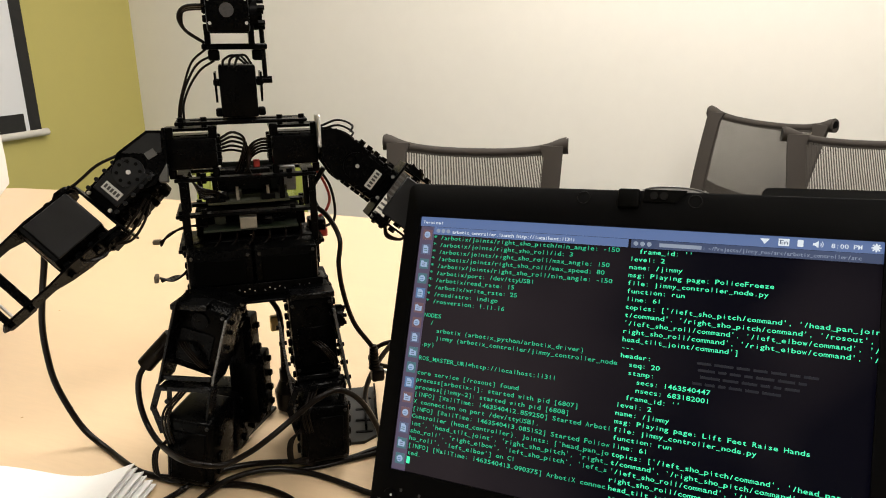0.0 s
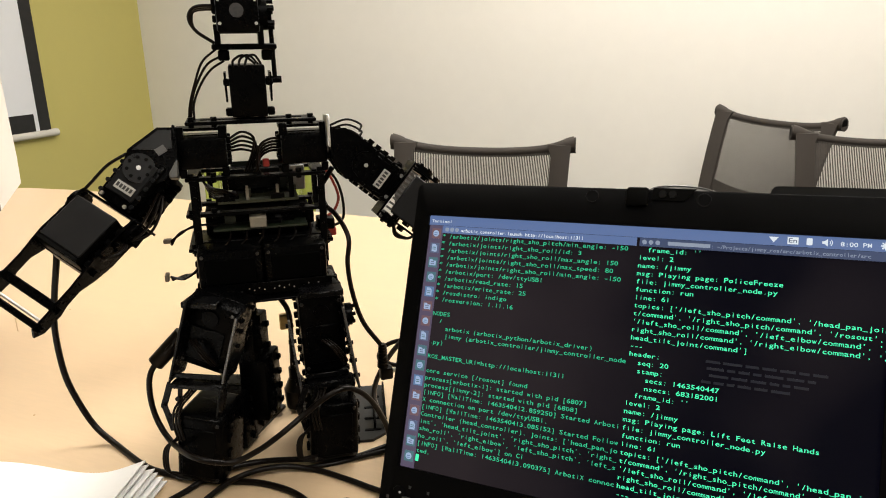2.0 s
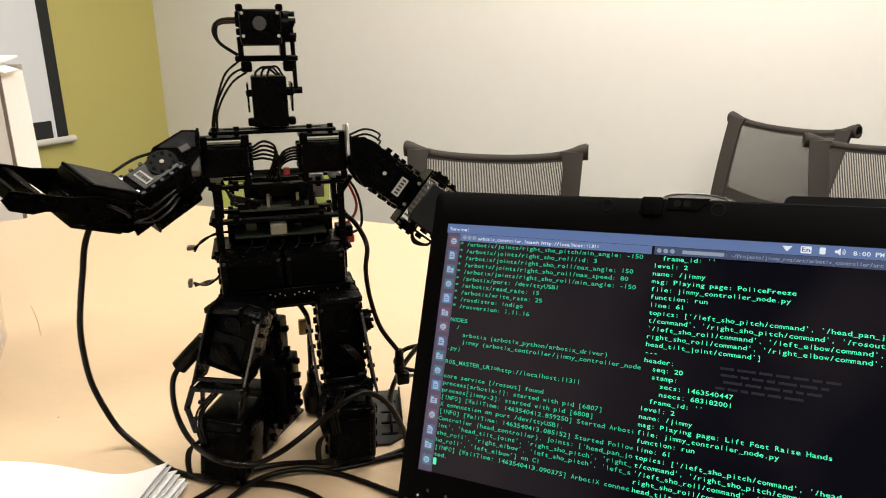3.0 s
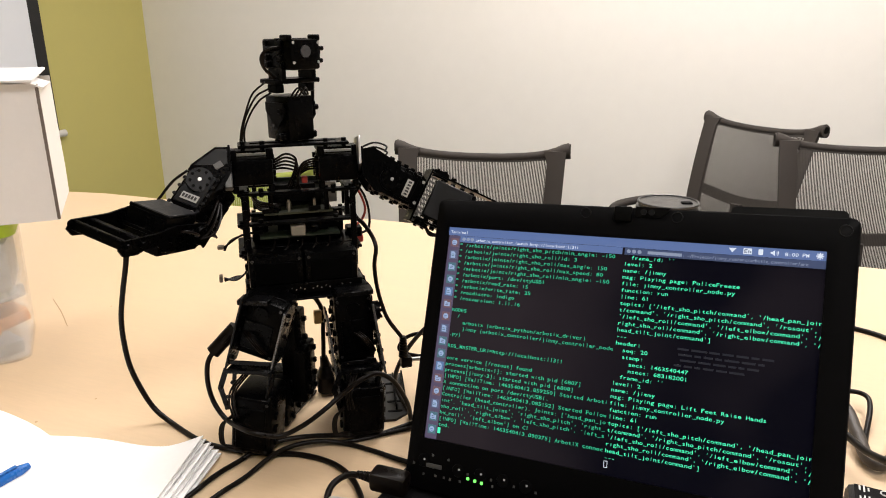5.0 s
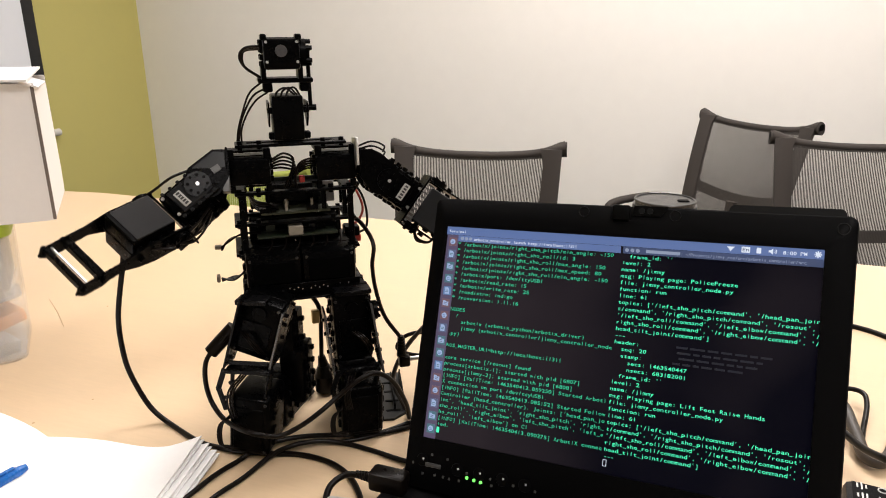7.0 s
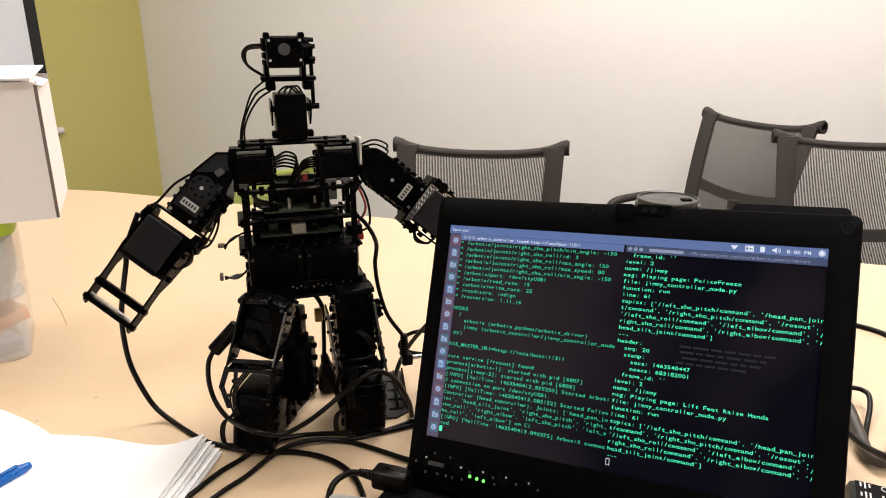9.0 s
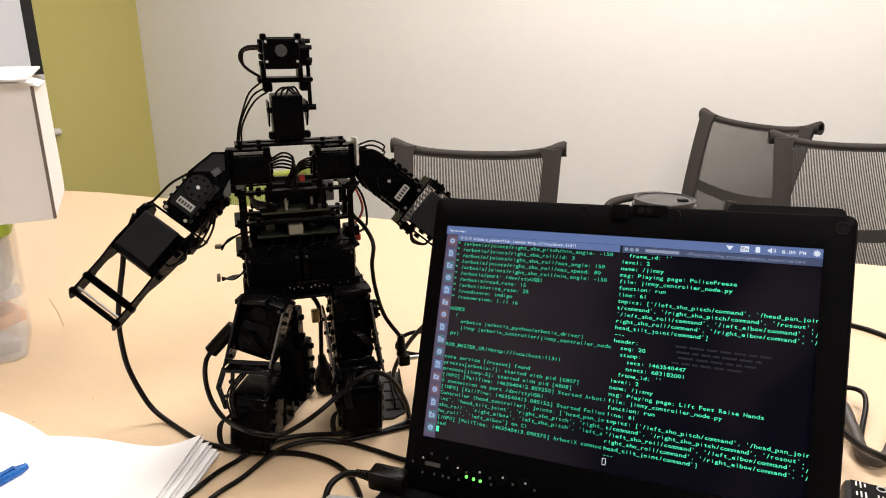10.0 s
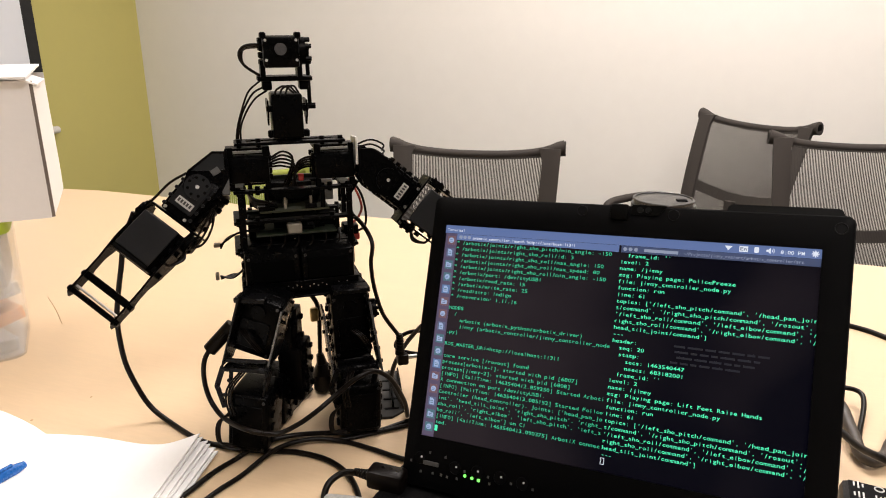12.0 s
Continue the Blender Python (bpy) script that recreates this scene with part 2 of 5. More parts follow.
def projection_screen():
    t = thing("projection_screen", ROOM @ pose(SCRX, SCRY, SCRZ), "white pull-down projection screen with a black border", "projection screen")
    w, h = 2.0, 1.5
    part("fabric", box(B(), (0, -w / 2, h / 2), (0.004, w, h)), SCREENW, t, smooth=False)
    bm = B()
    box(bm, (0.003, -0.025, h / 2), (0.004, 0.05, h))
    box(bm, (0.003, -w + 0.035, h / 2), (0.004, 0.07, h))
    box(bm, (0.003, -w / 2, 0.035), (0.004, w - 0.14, 0.07))
    box(bm, (0.003, -w / 2, h - 0.035), (0.004, w - 0.14, 0.07))
    part("border", bm, SCREENB, t, "matt black border", False)
    part("batten", rod(B(), (0, 0.03, -0.012), (0, -w - 0.03, -0.012), 0.015), SCREENR, t, "cream bottom batten")
    part("housing", box(B(), (0, -w / 2, h + 0.04), (0.08, w + 0.1, 0.08), None, 0.01), SCREENR, t)


projection_screen()


# ------------------------------------------------------------ the table
TOP = 0.74


def conference_table():
    t = thing("conference_table", ROOM @ pose(0, 0, 0), "pale maple laminate conference table with a thin edge band", "table")
    x0, x1, y0, y1 = -1.52, 1.9, 0.02, 1.298
    out = [(x1, y0), (x1, y1), (x0 + 0.30, y1), (x0 + 0.16, y1 - 0.018), (x0 + 0.07, y1 - 0.06), (x0 + 0.02, y1 - 0.13), (x0, y1 - 0.24), (x0, y0)]
    bm = slab(B(), out, TOP - 0.03, TOP, None, "Z")
    bmesh.ops.bevel(bm, geom=[e for e in bm.edges if abs(e.verts[0].co.z - e.verts[1].co.z) < 1e-4], offset=0.003, segments=2, affect="EDGES")
    part("tabletop", bm, MAPLE, t)
    inner = [(x * 0.995, y + (0.004 if y < 0.5 else -0.004)) for x, y in out]
    part("edge_band", slab(B(), inner, TOP - 0.05, TOP - 0.031, None, "Z"), TABLEEDGE, t)
    for x in (-0.9, 1.3):
        part("leg", box(B(), (x, 0.66, (TOP - 0.05) / 2), (0.09, 0.7, TOP - 0.05), None, 0.01), CHAIRF, t)


conference_table()


def scratch(x, y, a, length):
    solid("table_scratch", tube(B(), [(0, 0, 0), (length * 0.5, 0.0015, 0), (length, 0, 0)], 0.0005, 5, 4), TABLEEDGE, "thin dark hairline mark on the tabletop", "scratch", "", pose(x, y, TOP + 0.0004, 0, 0, a))


scratch(-0.511, 0.970, -51, 0.110)


def speck(x, y, r):
    solid("table_speck", rod(B(), (0, 0, 0), (0, 0, 0.0004), r, 7, r * 0.6), TABLEEDGE, "tiny brown speck on the tabletop", "speck", "", pose(x, y, TOP, 0, 0, 40))


for x, y, r in ((-0.312, 0.712, 0.0011), (-0.345, 0.668, 0.0014), (0.06, 0.86, 0.0010), (-0.42, 0.95, 0.0012)):
    speck(x, y, r)


# ------------------------------------------------------------ chairs
def scroll(bm, pts, radii, seg=14):
    """A roll of changing thickness along a line of points."""
    rings = []
    for i, q in enumerate(pts):
        d = (Vector(pts[min(i + 1, len(pts) - 1)]) - Vector(pts[max(i - 1, 0)])).normalized()
        up = (Vector((0, 0, 1)) - d * d.z).normalized()
        sd = d.cross(up)
        rings.append([bm.verts.new(Vector(q) + (up * math.cos(a) * 1.12 + sd * math.sin(a)) * radii[i]) for a in (2 * math.pi * k / seg for k in range(seg))])
    for a, b in zip(rings, rings[1:]):
        for k in range(seg):
            bm.faces.new((a[k], a[(k + 1) % seg], b[(k + 1) % seg], b[k]))
    bm.faces.new(rings[0][::-1])
    bm.faces.new(rings[-1])
    return bm


def mesh_chair(frame_mat, weave_mat, label, group, W=0.205, H=0.82, n=86, strand=0.0012):
    """Mesh conference chair; its back's top edge middle is over the origin, front towards -y."""
    t = thing("conference_chair", Matrix(), label, "chair", group)
    lo = 0.44
    rail = 0.043 * W / 0.205

    def back(x, z):                      # the back's plane leans and bows
        k = (z - lo) / (H - lo)
        return (x, -0.06 + 0.06 * k + 0.035 * k * k + 0.022 * (1 - min(1, abs(x / W)) ** 2), z)

    def half(z):                         # the back widens upwards
        return W * (0.90 + 0.10 * (z - lo) / (H - lo))

    def top_z(x):
        return H - 0.008 - 0.020 * (1 - min(1, abs(x / W)) ** 2.2)
    for s in (-1, 1):
        bm = B()
        rows = []
        for i in range(15):
            z = lo + (H - 0.010 - lo) * i / 14
            w = half(z)
            a, m2, b = back(s * (w - rail - (0.010 if i == 14 else 0.0)), z), back(s * (w - rail * 0.5), z), back(s * w, z)
            rows.append([bm.verts.new(q) for q in (a, (m2[0], m2[1] - 0.004, m2[2]), b, (b[0], b[1] + 0.012, b[2]), (a[0], a[1] + 0.012, a[2]))])
        for p, q in zip(rows, rows[1:]):
            for k in range(5):
                bm.faces.new((p[k], p[(k + 1) % 5], q[(k + 1) % 5], q[k]))
        bm.faces.new(rows[0])
        bm.faces.new(rows[-1])
        part("side_rail", bm, frame_mat, t, "wide woven side band")
    pts, radii = [], []
    for i in range(29):
        x = (-1 + 2 * i / 28) * (W + 0.008)
        e = min(1.0, abs(x) / W)
        b = back(max(-W, min(W, x)), H)
        pts.append((x, b[1] + 0.008 + 0.006 * e ** 6, top_z(x) - 0.006 + 0.004 * e ** 8))
        radii.append(0.0100 + 0.0075 * e ** 7)
    roll = part("top_roll", scroll(B(), pts, radii), frame_mat, t, "rolled mesh top edge flaring into scrolls")
    for s in (-1, 1):
        q = pts[0 if s < 0 else -1]
        # the roll is solid: a black disc paints the shade of its hollow
        part("roll_end", scroll(B(), [(q[0] - s * 0.002, q[1], q[2]), (q[0] + s * 0.0012, q[1], q[2])], [0.0105, 0.0105]), WEAVE, roll, "black disc for the shade inside the scroll")
        ring = [(q[0], q[1] + 0.0135 * math.cos(a), q[2] + 0.0150 * math.sin(a)) for a in (2 * math.pi * k / 16 for k in range(17))]
        part("roll_rim", tube(B(), ring, 0.0024, 6, 1), frame_mat, roll)
    bm = B()
    for i in range(n):
        u = -1 + 2 * i / (n - 1)
        pr = None
        for k in range(7):
            zt = top_z(u * (W - rail)) - 0.010
            z = lo + (zt - lo) * k / 6
            b = back(u * (half(z) - rail + 0.002), z)
            cur = [bm.verts.new((b[0] - strand, b[1] + 0.005, z)), bm.verts.new((b[0] + strand, b[1] + 0.005, z)), bm.verts.new((b[0], b[1] + 0.0065, z))]
            if pr:
                for a in range(3):
                    bm.faces.new((pr[a], pr[(a + 1) % 3], cur[(a + 1) % 3], cur[a]))
            pr = cur
    tagged(part("mesh", bm, weave_mat, t, "woven vertical mesh strands", False), kind="stuff")
    bm = B()
    prev = None
    for k in range(11):
        x = (-1 + 2 * k / 10) * (half(0.60) - 0.02)
        b = back(x, 0.60 - 0.035 * (1 - (x / W) ** 2))
        cur = [bm.verts.new((x, b[1] + dy, b[2] + dz)) for dy, dz in ((0.010, -0.016), (0.010, 0.016), (0.020, 0.016), (0.020, -0.016))]
        if prev:
            for a in range(4):
                bm.faces.new((prev[a], prev[(a + 1) % 4], cur[(a + 1) % 4], cur[a]))
        prev = cur
    part("cross_bar", bm, frame_mat, t)
    part("seat", box(B(), (0, -0.27, 0.44), (0.42, 0.44, 0.035), None, 0.015), frame_mat, t)
    part("spine", tube(B(), [(0, -0.25, 0.40), (0, -0.06, 0.42), (0, -0.030, 0.48), (0, -0.020, 0.56)], 0.018), frame_mat, t)
    for s in (-1, 1):
        part("armrest", tube(B(), [(s * 0.2, -0.02, 0.520), (s * 0.225, -0.06, 0.536), (s * 0.235, -0.16, 0.546), (s * 0.235, -0.29, 0.542), (s * 0.23, -0.32, 0.522), (s * 0.215, -0.26, 0.49), (s * 0.19, -0.22, 0.43)], 0.013, 10), frame_mat, t)
    part("column", rod(B(), (0, -0.24, 0.06), (0, -0.24, 0.42), 0.022), frame_mat, t)
    for k in range(5):
        a = 2 * math.pi * k / 5
        arm_part = part("base_arm", tube(B(), [(0, -0.24, 0.09), (0.15 * math.cos(a), -0.24 + 0.15 * math.sin(a), 0.075), (0.27 * math.cos(a), -0.24 + 0.27 * math.sin(a), 0.06)], 0.016), frame_mat, t)
        part("caster", rod(B(), (0.27 * math.cos(a), -0.255 + 0.27 * math.sin(a), 0.027), (0.27 * math.cos(a), -0.225 + 0.27 * math.sin(a), 0.027), 0.027), frame_mat, arm_part)
    return t


chair = mesh_chair(CHAIRF, CHAIRM, "dark grey mesh conference chair with a rolled top edge", "chairs behind the table")
chair.matrix_world = pose(0.063, 1.766, 0, 0, 0, -6.8)
rear_chair = mesh_chair(CHAIRF, CHAIRM, "dark grey conference chair with closely woven mesh, turned aside", "chairs behind the table", n=112, strand=0.0011)
rear_chair.matrix_world = pose(0.893, 2.31, 0, 0, 0, -59)
copy_thing(chair, pose(1.039, 1.902, 0, 0, 0, -12))
green_chair = mesh_chair(LIMEM, LIMEM, "lime green mesh chair behind the table", "chairs behind the table", 0.120, 0.788, 44, 0.0020)
green_chair.matrix_world = pose(-0.412, 1.66, 0, 0, 0, 12)


# ------------------------------------------------------------ the laptop
SA = Vector((0.0424, 0.6457, 0.9390))      # the display's upper left corner
LYAW, LTILT = -23.9, 23.66
SCREEN = Matrix.Translation(SA) @ pose(0, 0, 0, 0, 0, LYAW) @ pose(0, 0, 0, -LTILT, 0, 0) @ pose(0, 0, 0, 90, 0, 0) @ pose(0, 0, 0, 0, 0, 3.5)
# in its space: x along the display, y up the display, z towards the viewer
SW, SH = 0.261, 0.163
GLYPHS = {}


def glyph(ch):
    """The outline of one character of the built-in font, as vertices and faces of unit height."""
    if ch not in GLYPHS:
        cu = bpy.data.curves.new("glyph", "FONT")
        cu.body, cu.size, cu.resolution_u, cu.offset = ch, 1.0, 2, 0.010
        ob = new("glyph", cu)
        bpy.context.view_layer.update()
        me = bpy.data.meshes.new_from_object(ob.evaluated_get(bpy.context.evaluated_depsgraph_get()))
        vs = [tuple(v.co) for v in me.vertices]
        fs = [tuple(p.vertices) for p in me.polygons]
        xs = [v[0] for v in vs] or [0, 0]
        GLYPHS[ch] = (vs, fs, min(xs), max(xs))
        bpy.data.objects.remove(ob)
        bpy.data.curves.remove(cu)
        bpy.data.meshes.remove(me)
    return GLYPHS[ch]


def text_mesh(name, s, size, cell, material, z=0.0):
    """A line of fixed-width writing, starting at the origin."""
    verts, faces = [], []
    for i, ch in enumerate(s):
        if ch == " ":
            continue
        vs, fs, lo, hi = glyph(ch)
        w = max((hi - lo) * size, 1e-6)
        k = min(1.35, cell * 0.90 / w)
        if ch in "il1I[](){}|.,:;'":
            k = min(1.0, cell * 0.7 / w)
        cx = (i + 0.5) * cell
        base = len(verts)
        verts += [(cx + (v[0] - (lo + hi) / 2) * size * k, v[1] * size, z) for v in vs]
        faces += [tuple(base + j for j in f) for f in fs]
    me = bpy.data.meshes.new(name)
    me.from_pydata(verts, [], faces)
    me.materials.append(material)
    return me


TERM_L = ["* /arbotix/joints/right_sho_pitch/min_angle: -150", "* /arbotix/joints/right_sho_roll/id: 3", "* /arbotix/joints/right_sho_roll/max_angle: 150",
          "* /arbotix/joints/right_sho_roll/max_speed: 80", "* /arbotix/joints/right_sho_roll/min_angle: -150", "* /arbotix/port: /dev/ttyUSB1", "* /arbotix/read_rate: 15",
          "* /arbotix/write_rate: 25", "* /rosdistro: indigo", "* /rosversion: 1.11.16", "", "NODES", "  /", "    arbotix (arbotix_python/arbotix_driver)",
          "    jimmy (arbotix_controller/jimmy_controller_node", ".py)", "", "ROS_MASTER_URI=http://localhost:11311", "", "core service [/rosout] found",
          "process[arbotix-1]: started with pid [6807]", "process[jimmy-2]: started with pid [6808]", "[INFO] [WallTime: 1463540412.859250] Started Arboti",
          "X connection on port /dev/ttyUSB1.", "[INFO] [WallTime: 1463540413.085152] Started Follow", "Controller (head_controller). Joints: ['head_pan_jo",
          "int', 'head_tilt_joint', 'right_sho_pitch', 'right_", "sho_roll', 'right_elbow', 'left_sho_pitch', 'left_s", "ho_roll', 'left_elbow'] on C1",
          "[INFO] [WallTime: 1463540413.090375] ArbotiX connec", "ted."]
TOPICS = ["topics: ['/left_sho_pitch/command', '/head_pan_join", "t/command', '/right_sho_pitch/command', '/rosout', ", "'/left_sho_roll/command', '/left_elbow/command', '/",
          "right_sho_roll/command', '/right_elbow/command', '/", "head_tilt_joint/command']", "---"]
TERM_R = ["  frame_id: ''", "level: 2", "name: /jimmy", "msg: Playing page: PoliceFreeze", "file: jimmy_controller_node.py", "function: run", "line: 61", *TOPICS,
          "header: ", "  seq: 20", "  stamp: ", "    secs: 1463540447", "    nsecs: 683182001", "  frame_id: ''", "level: 2", "name: /jimmy",
          "msg: Playing page: Lift Feet Raise Hands", "file: jimmy_controller_node.py", "function: run", "line: 61", *TOPICS]

TERMG = glow("terminal_green", (0.015, 0.38, 0.19), 1.5)
TERMB = glow("terminal_bold", (0.05, 0.72, 0.36), 1.5)
PANELM = glow("panel_blue", (0.12, 0.19, 0.40), 0.85)
TITLEM = glow("title_blue", (0.05, 0.075, 0.16), 0.85)
UIW = glow("panel_white", (0.75, 0.80, 0.85), 1.0)
UID = glow("panel_grey", (0.30, 0.35, 0.45), 0.9)
DOCK = glow("launcher_strip", (0.11, 0.085, 0.15), 0.8)
ICONS = [glow("icon_" + n, c, 0.8) for n, c in (("pale", (0.42, 0.55, 0.78)), ("rose", (0.20, 0.11, 0.13)), ("sky", (0.12, 0.24, 0.46)), ("teal", (0.08, 0.20, 0.24)), ("slate", (0.12, 0.15, 0.26)))]
GHOST = glow("faint_writing", (0.004, 0.006, 0.015), 1.0)
LEDG = glow("led_green", (0.15, 0.95, 0.10), 2.0)


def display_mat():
    """A lit, almost black display: its faint plum to navy reflection is put into the emission."""
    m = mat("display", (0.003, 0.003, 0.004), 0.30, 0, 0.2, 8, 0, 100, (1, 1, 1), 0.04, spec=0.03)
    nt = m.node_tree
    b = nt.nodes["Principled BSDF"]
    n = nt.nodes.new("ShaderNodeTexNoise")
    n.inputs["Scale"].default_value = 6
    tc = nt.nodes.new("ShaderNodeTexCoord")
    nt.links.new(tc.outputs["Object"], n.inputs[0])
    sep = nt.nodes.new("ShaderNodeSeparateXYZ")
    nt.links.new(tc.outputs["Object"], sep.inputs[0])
    # the painted reflection fades from the left side to the right
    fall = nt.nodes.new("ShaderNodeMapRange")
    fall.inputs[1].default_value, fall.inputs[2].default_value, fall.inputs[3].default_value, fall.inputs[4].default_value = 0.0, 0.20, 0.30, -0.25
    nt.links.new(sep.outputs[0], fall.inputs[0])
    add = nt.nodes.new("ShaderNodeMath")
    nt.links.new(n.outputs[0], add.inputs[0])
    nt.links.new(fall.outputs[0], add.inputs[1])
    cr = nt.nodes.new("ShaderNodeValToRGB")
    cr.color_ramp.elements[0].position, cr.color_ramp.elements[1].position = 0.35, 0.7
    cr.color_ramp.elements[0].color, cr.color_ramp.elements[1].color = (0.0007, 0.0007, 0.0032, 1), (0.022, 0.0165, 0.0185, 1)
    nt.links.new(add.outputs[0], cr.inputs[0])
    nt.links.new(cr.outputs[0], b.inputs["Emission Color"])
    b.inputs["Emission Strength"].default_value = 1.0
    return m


def rounded(x0, y0, x1, y1, r, n=5):
    out = []
    for cx, cy, a0 in ((x1 - r, y1 - r, 0), (x0 + r, y1 - r, 90), (x0 + r, y0 + r, 180), (x1 - r, y0 + r, 270)):
        for k in range(n + 1):
            a = radians(a0 + 90 * k / n)
            out.append((cx + r * math.cos(a), cy + r * math.sin(a)))
    return out


def laptop():
    t = thing("laptop", SCREEN, "open black convertible laptop showing green terminal text", "laptop")
    L, R, T, BT = -0.0120, 0.2790, 0.0225, -0.202
    bm = slab(B(), rounded(L, BT, R, T, 0.006), -0.018, -0.0015, None, "Z")
    lid = part("lid", bm, LIDM, t)
    # bezel: one frame round the display
    bm = B()
    loops = []
    for e, z in ((0.0010, -0.0016), (0.0010, 0.0018), (0.0018, 0.0025)):
        loops.append([bm.verts.new((x, y, z)) for x, y in rounded(L + e, BT + e, R - e, T - e, 0.005)])
    for z in (0.0025, -0.0016):
        loops.append([bm.verts.new((x, y, z)) for x, y in rounded(0.0, -SH, SW, 0.0, 0.0006)])
    for a, b in zip(loops, loops[1:]):
        for k in range(len(a)):
            n = (k + 1) % len(a)
            bm.faces.new((a[k], a[n], b[n], b[k]))
    bez = part("bezel", bm, BEZEL, t, "matt black bezel")
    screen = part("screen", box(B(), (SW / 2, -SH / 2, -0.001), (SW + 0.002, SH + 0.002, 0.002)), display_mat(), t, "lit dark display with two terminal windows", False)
    z = 0.0006

    def flat(name, x0, y0, x1, y1, m, lift=0.0, label=""):
        return part(name, box(B(), ((x0 + x1) / 2, -(y0 + y1) / 2, z + lift), (x1 - x0, y1 - y0, 0.0002)), m, screen, label, False)
    flat("panel_bar", 0, 0, SW, 0.0062, PANELM)
    flat("title_bar", 0.0098, 0.0064, 0.1352, 0.0112, PANELM)
    flat("title_bar", 0.1368, 0.0064, SW, 0.0112, TITLEM)
    flat("launcher", 0.0008, 0.0064, 0.0104, SH, DOCK)
    for k in range(16):
        y = 0.0085 + k * 0.0096
        flat("icon", 0.0028, y, 0.0092, y + 0.0066, ICONS[1 + (k * 7 + k // 3) % 4], 0.0003)
        a, b = z + 0.0005, z + 0.0007
        if k % 3 == 1:                    # a page with a folded corner
            o = [(0.0042, -y - 0.0058), (0.0078, -y - 0.0058), (0.0078, -y - 0.0022), (0.0064, -y - 0.0008), (0.0042, -y - 0.0008)]
        elif k % 3 == 2:                  # a folder with its tab
            o = [(0.0037, -y - 0.0053), (0.0083, -y - 0.0053), (0.0083, -y - 0.0022), (0.0060, -y - 0.0022), (0.0055, -y - 0.0013), (0.0037, -y - 0.0013)]
        else:                             # a round badge
            o = [(0.0060 + 0.0021 * math.cos(q * math.pi / 8), -y - 0.0033 + 0.0021 * math.sin(q * math.pi / 8)) for q in range(16)]
        part("icon_mark", slab(B(), o, a, b, None, "Z"), ICONS[0], screen, "", False)
        for q in range(2):
            part("icon_line", box(B(), (0.0060, -y - 0.0030 - 0.0012 * q, b + 0.0002), (0.0022, 0.0005, 0.0002)), ICONS[2 + k % 3], screen, "", False)
    pitch, cell, v0 = 0.004593, 0.00245, 0.0133
    for rows, u0, material in ((TERM_L, 0.0108, TERMG), (TERM_R, 0.1369, TERMB)):
        for i, s in enumerate(rows):
            if s:
                same_part("text_line", text_mesh("text_line", s, 0.00365, cell, material), screen, Matrix.Translation((u0, -(v0 + i * pitch) - 0.00118, z + 0.0004)))
    for s, u, v, size, cell2, m in (("Terminal", 0.0018, 0.0045, 0.0028, 0.00185, UIW), ("arbotix_controller.launch http://localhost:11311", 0.0235, 0.0100, 0.0030, 0.00168, UIW),
                                    (": ~/Projects/jimmy_ros/src/arbotix_controller/src", 0.1755, 0.0100, 0.0029, 0.00155, UID), ("8:00 PM", 0.2375, 0.0046, 0.0033, 0.0020, UIW)):
        same_part("text_line", text_mesh("text_line", s, size, cell2, m), screen, Matrix.Translation((u, -v, z + 0.0004)))
    flat("hidden_name", 0.1525, 0.0078, 0.1750, 0.0099, UID, 0.0002)
    for u in (0.1395, 0.1432, 0.1469, 0.0135, 0.0170, 0.0205):
        part("window_button", rod(B(), (u, -0.0088, z), (u, -0.0088, z + 0.0006), 0.0013, 14), UID, screen, "", False)
    part("tray_icon", slab(B(), [(0.2040, -0.0016), (0.2088, -0.0016), (0.2064, -0.0046)], z + 0.0002, z + 0.0005, None, "Z"), UIW, screen, "", False)
    flat("tray_icon", 0.2130, 0.0012, 0.2182, 0.0050, UIW, 0.0003)
    same_part("text_line", text_mesh("text_line", "En", 0.0032, 0.0021, TITLEM), screen, Matrix.Translation((0.2135, -0.0042, z + 0.0008)))
    part("tray_icon", slab(B(), rounded(0.2220, -0.0050, 0.2248, -0.0013, 0.0006), z + 0.0002, z + 0.0005, None, "Z"), UIW, screen, "", False)
    part("tray_icon", slab(B(), [(0.2292, -0.0025), (0.2302, -0.0025), (0.2318, -0.0012), (0.2318, -0.0051), (0.2302, -0.0038), (0.2292, -0.0038)], z + 0.0002, z + 0.0005, None, "Z"), UIW, screen, "", False)
    for k in range(2):
        arc = [(0.2322 + (0.0008 + 0.0009 * k) * math.cos(a), -0.0031 + (0.0010 + 0.0009 * k) * math.sin(a), z + 0.0004) for a in (-0.9, -0.45, 0, 0.45, 0.9)]
        part("tray_icon", tube(B(), arc, 0.0002, 5, 2), UIW, screen, "", False)
    bm = rod(B(), (0.2575, -0.0032, z), (0.2575, -0.0032, z + 0.0006), 0.0014, 14)
    for k in range(8):
        a = k * math.pi / 4
        box(bm, (0.2575 + 0.0018 * math.cos(a), -0.0032 + 0.0018 * math.sin(a), z + 0.0003), (0.0007, 0.0007, 0.0004))
    part("gear_icon", bm, UIW, screen, "", False)
    r = random.Random(11)
    for row in range(4):
        u = 0.176 + 0.004 * r.random()
        while u < 0.236 - 0.006 * row:
            w = r.uniform(0.0035, 0.010)
            flat("faint_line", u, v0 + (12.6 + row * 0.8) * pitch, u + w, v0 + (12.9 + row * 0.8) * pitch, GHOST)
            u += w + 0.0016
    bm = B()
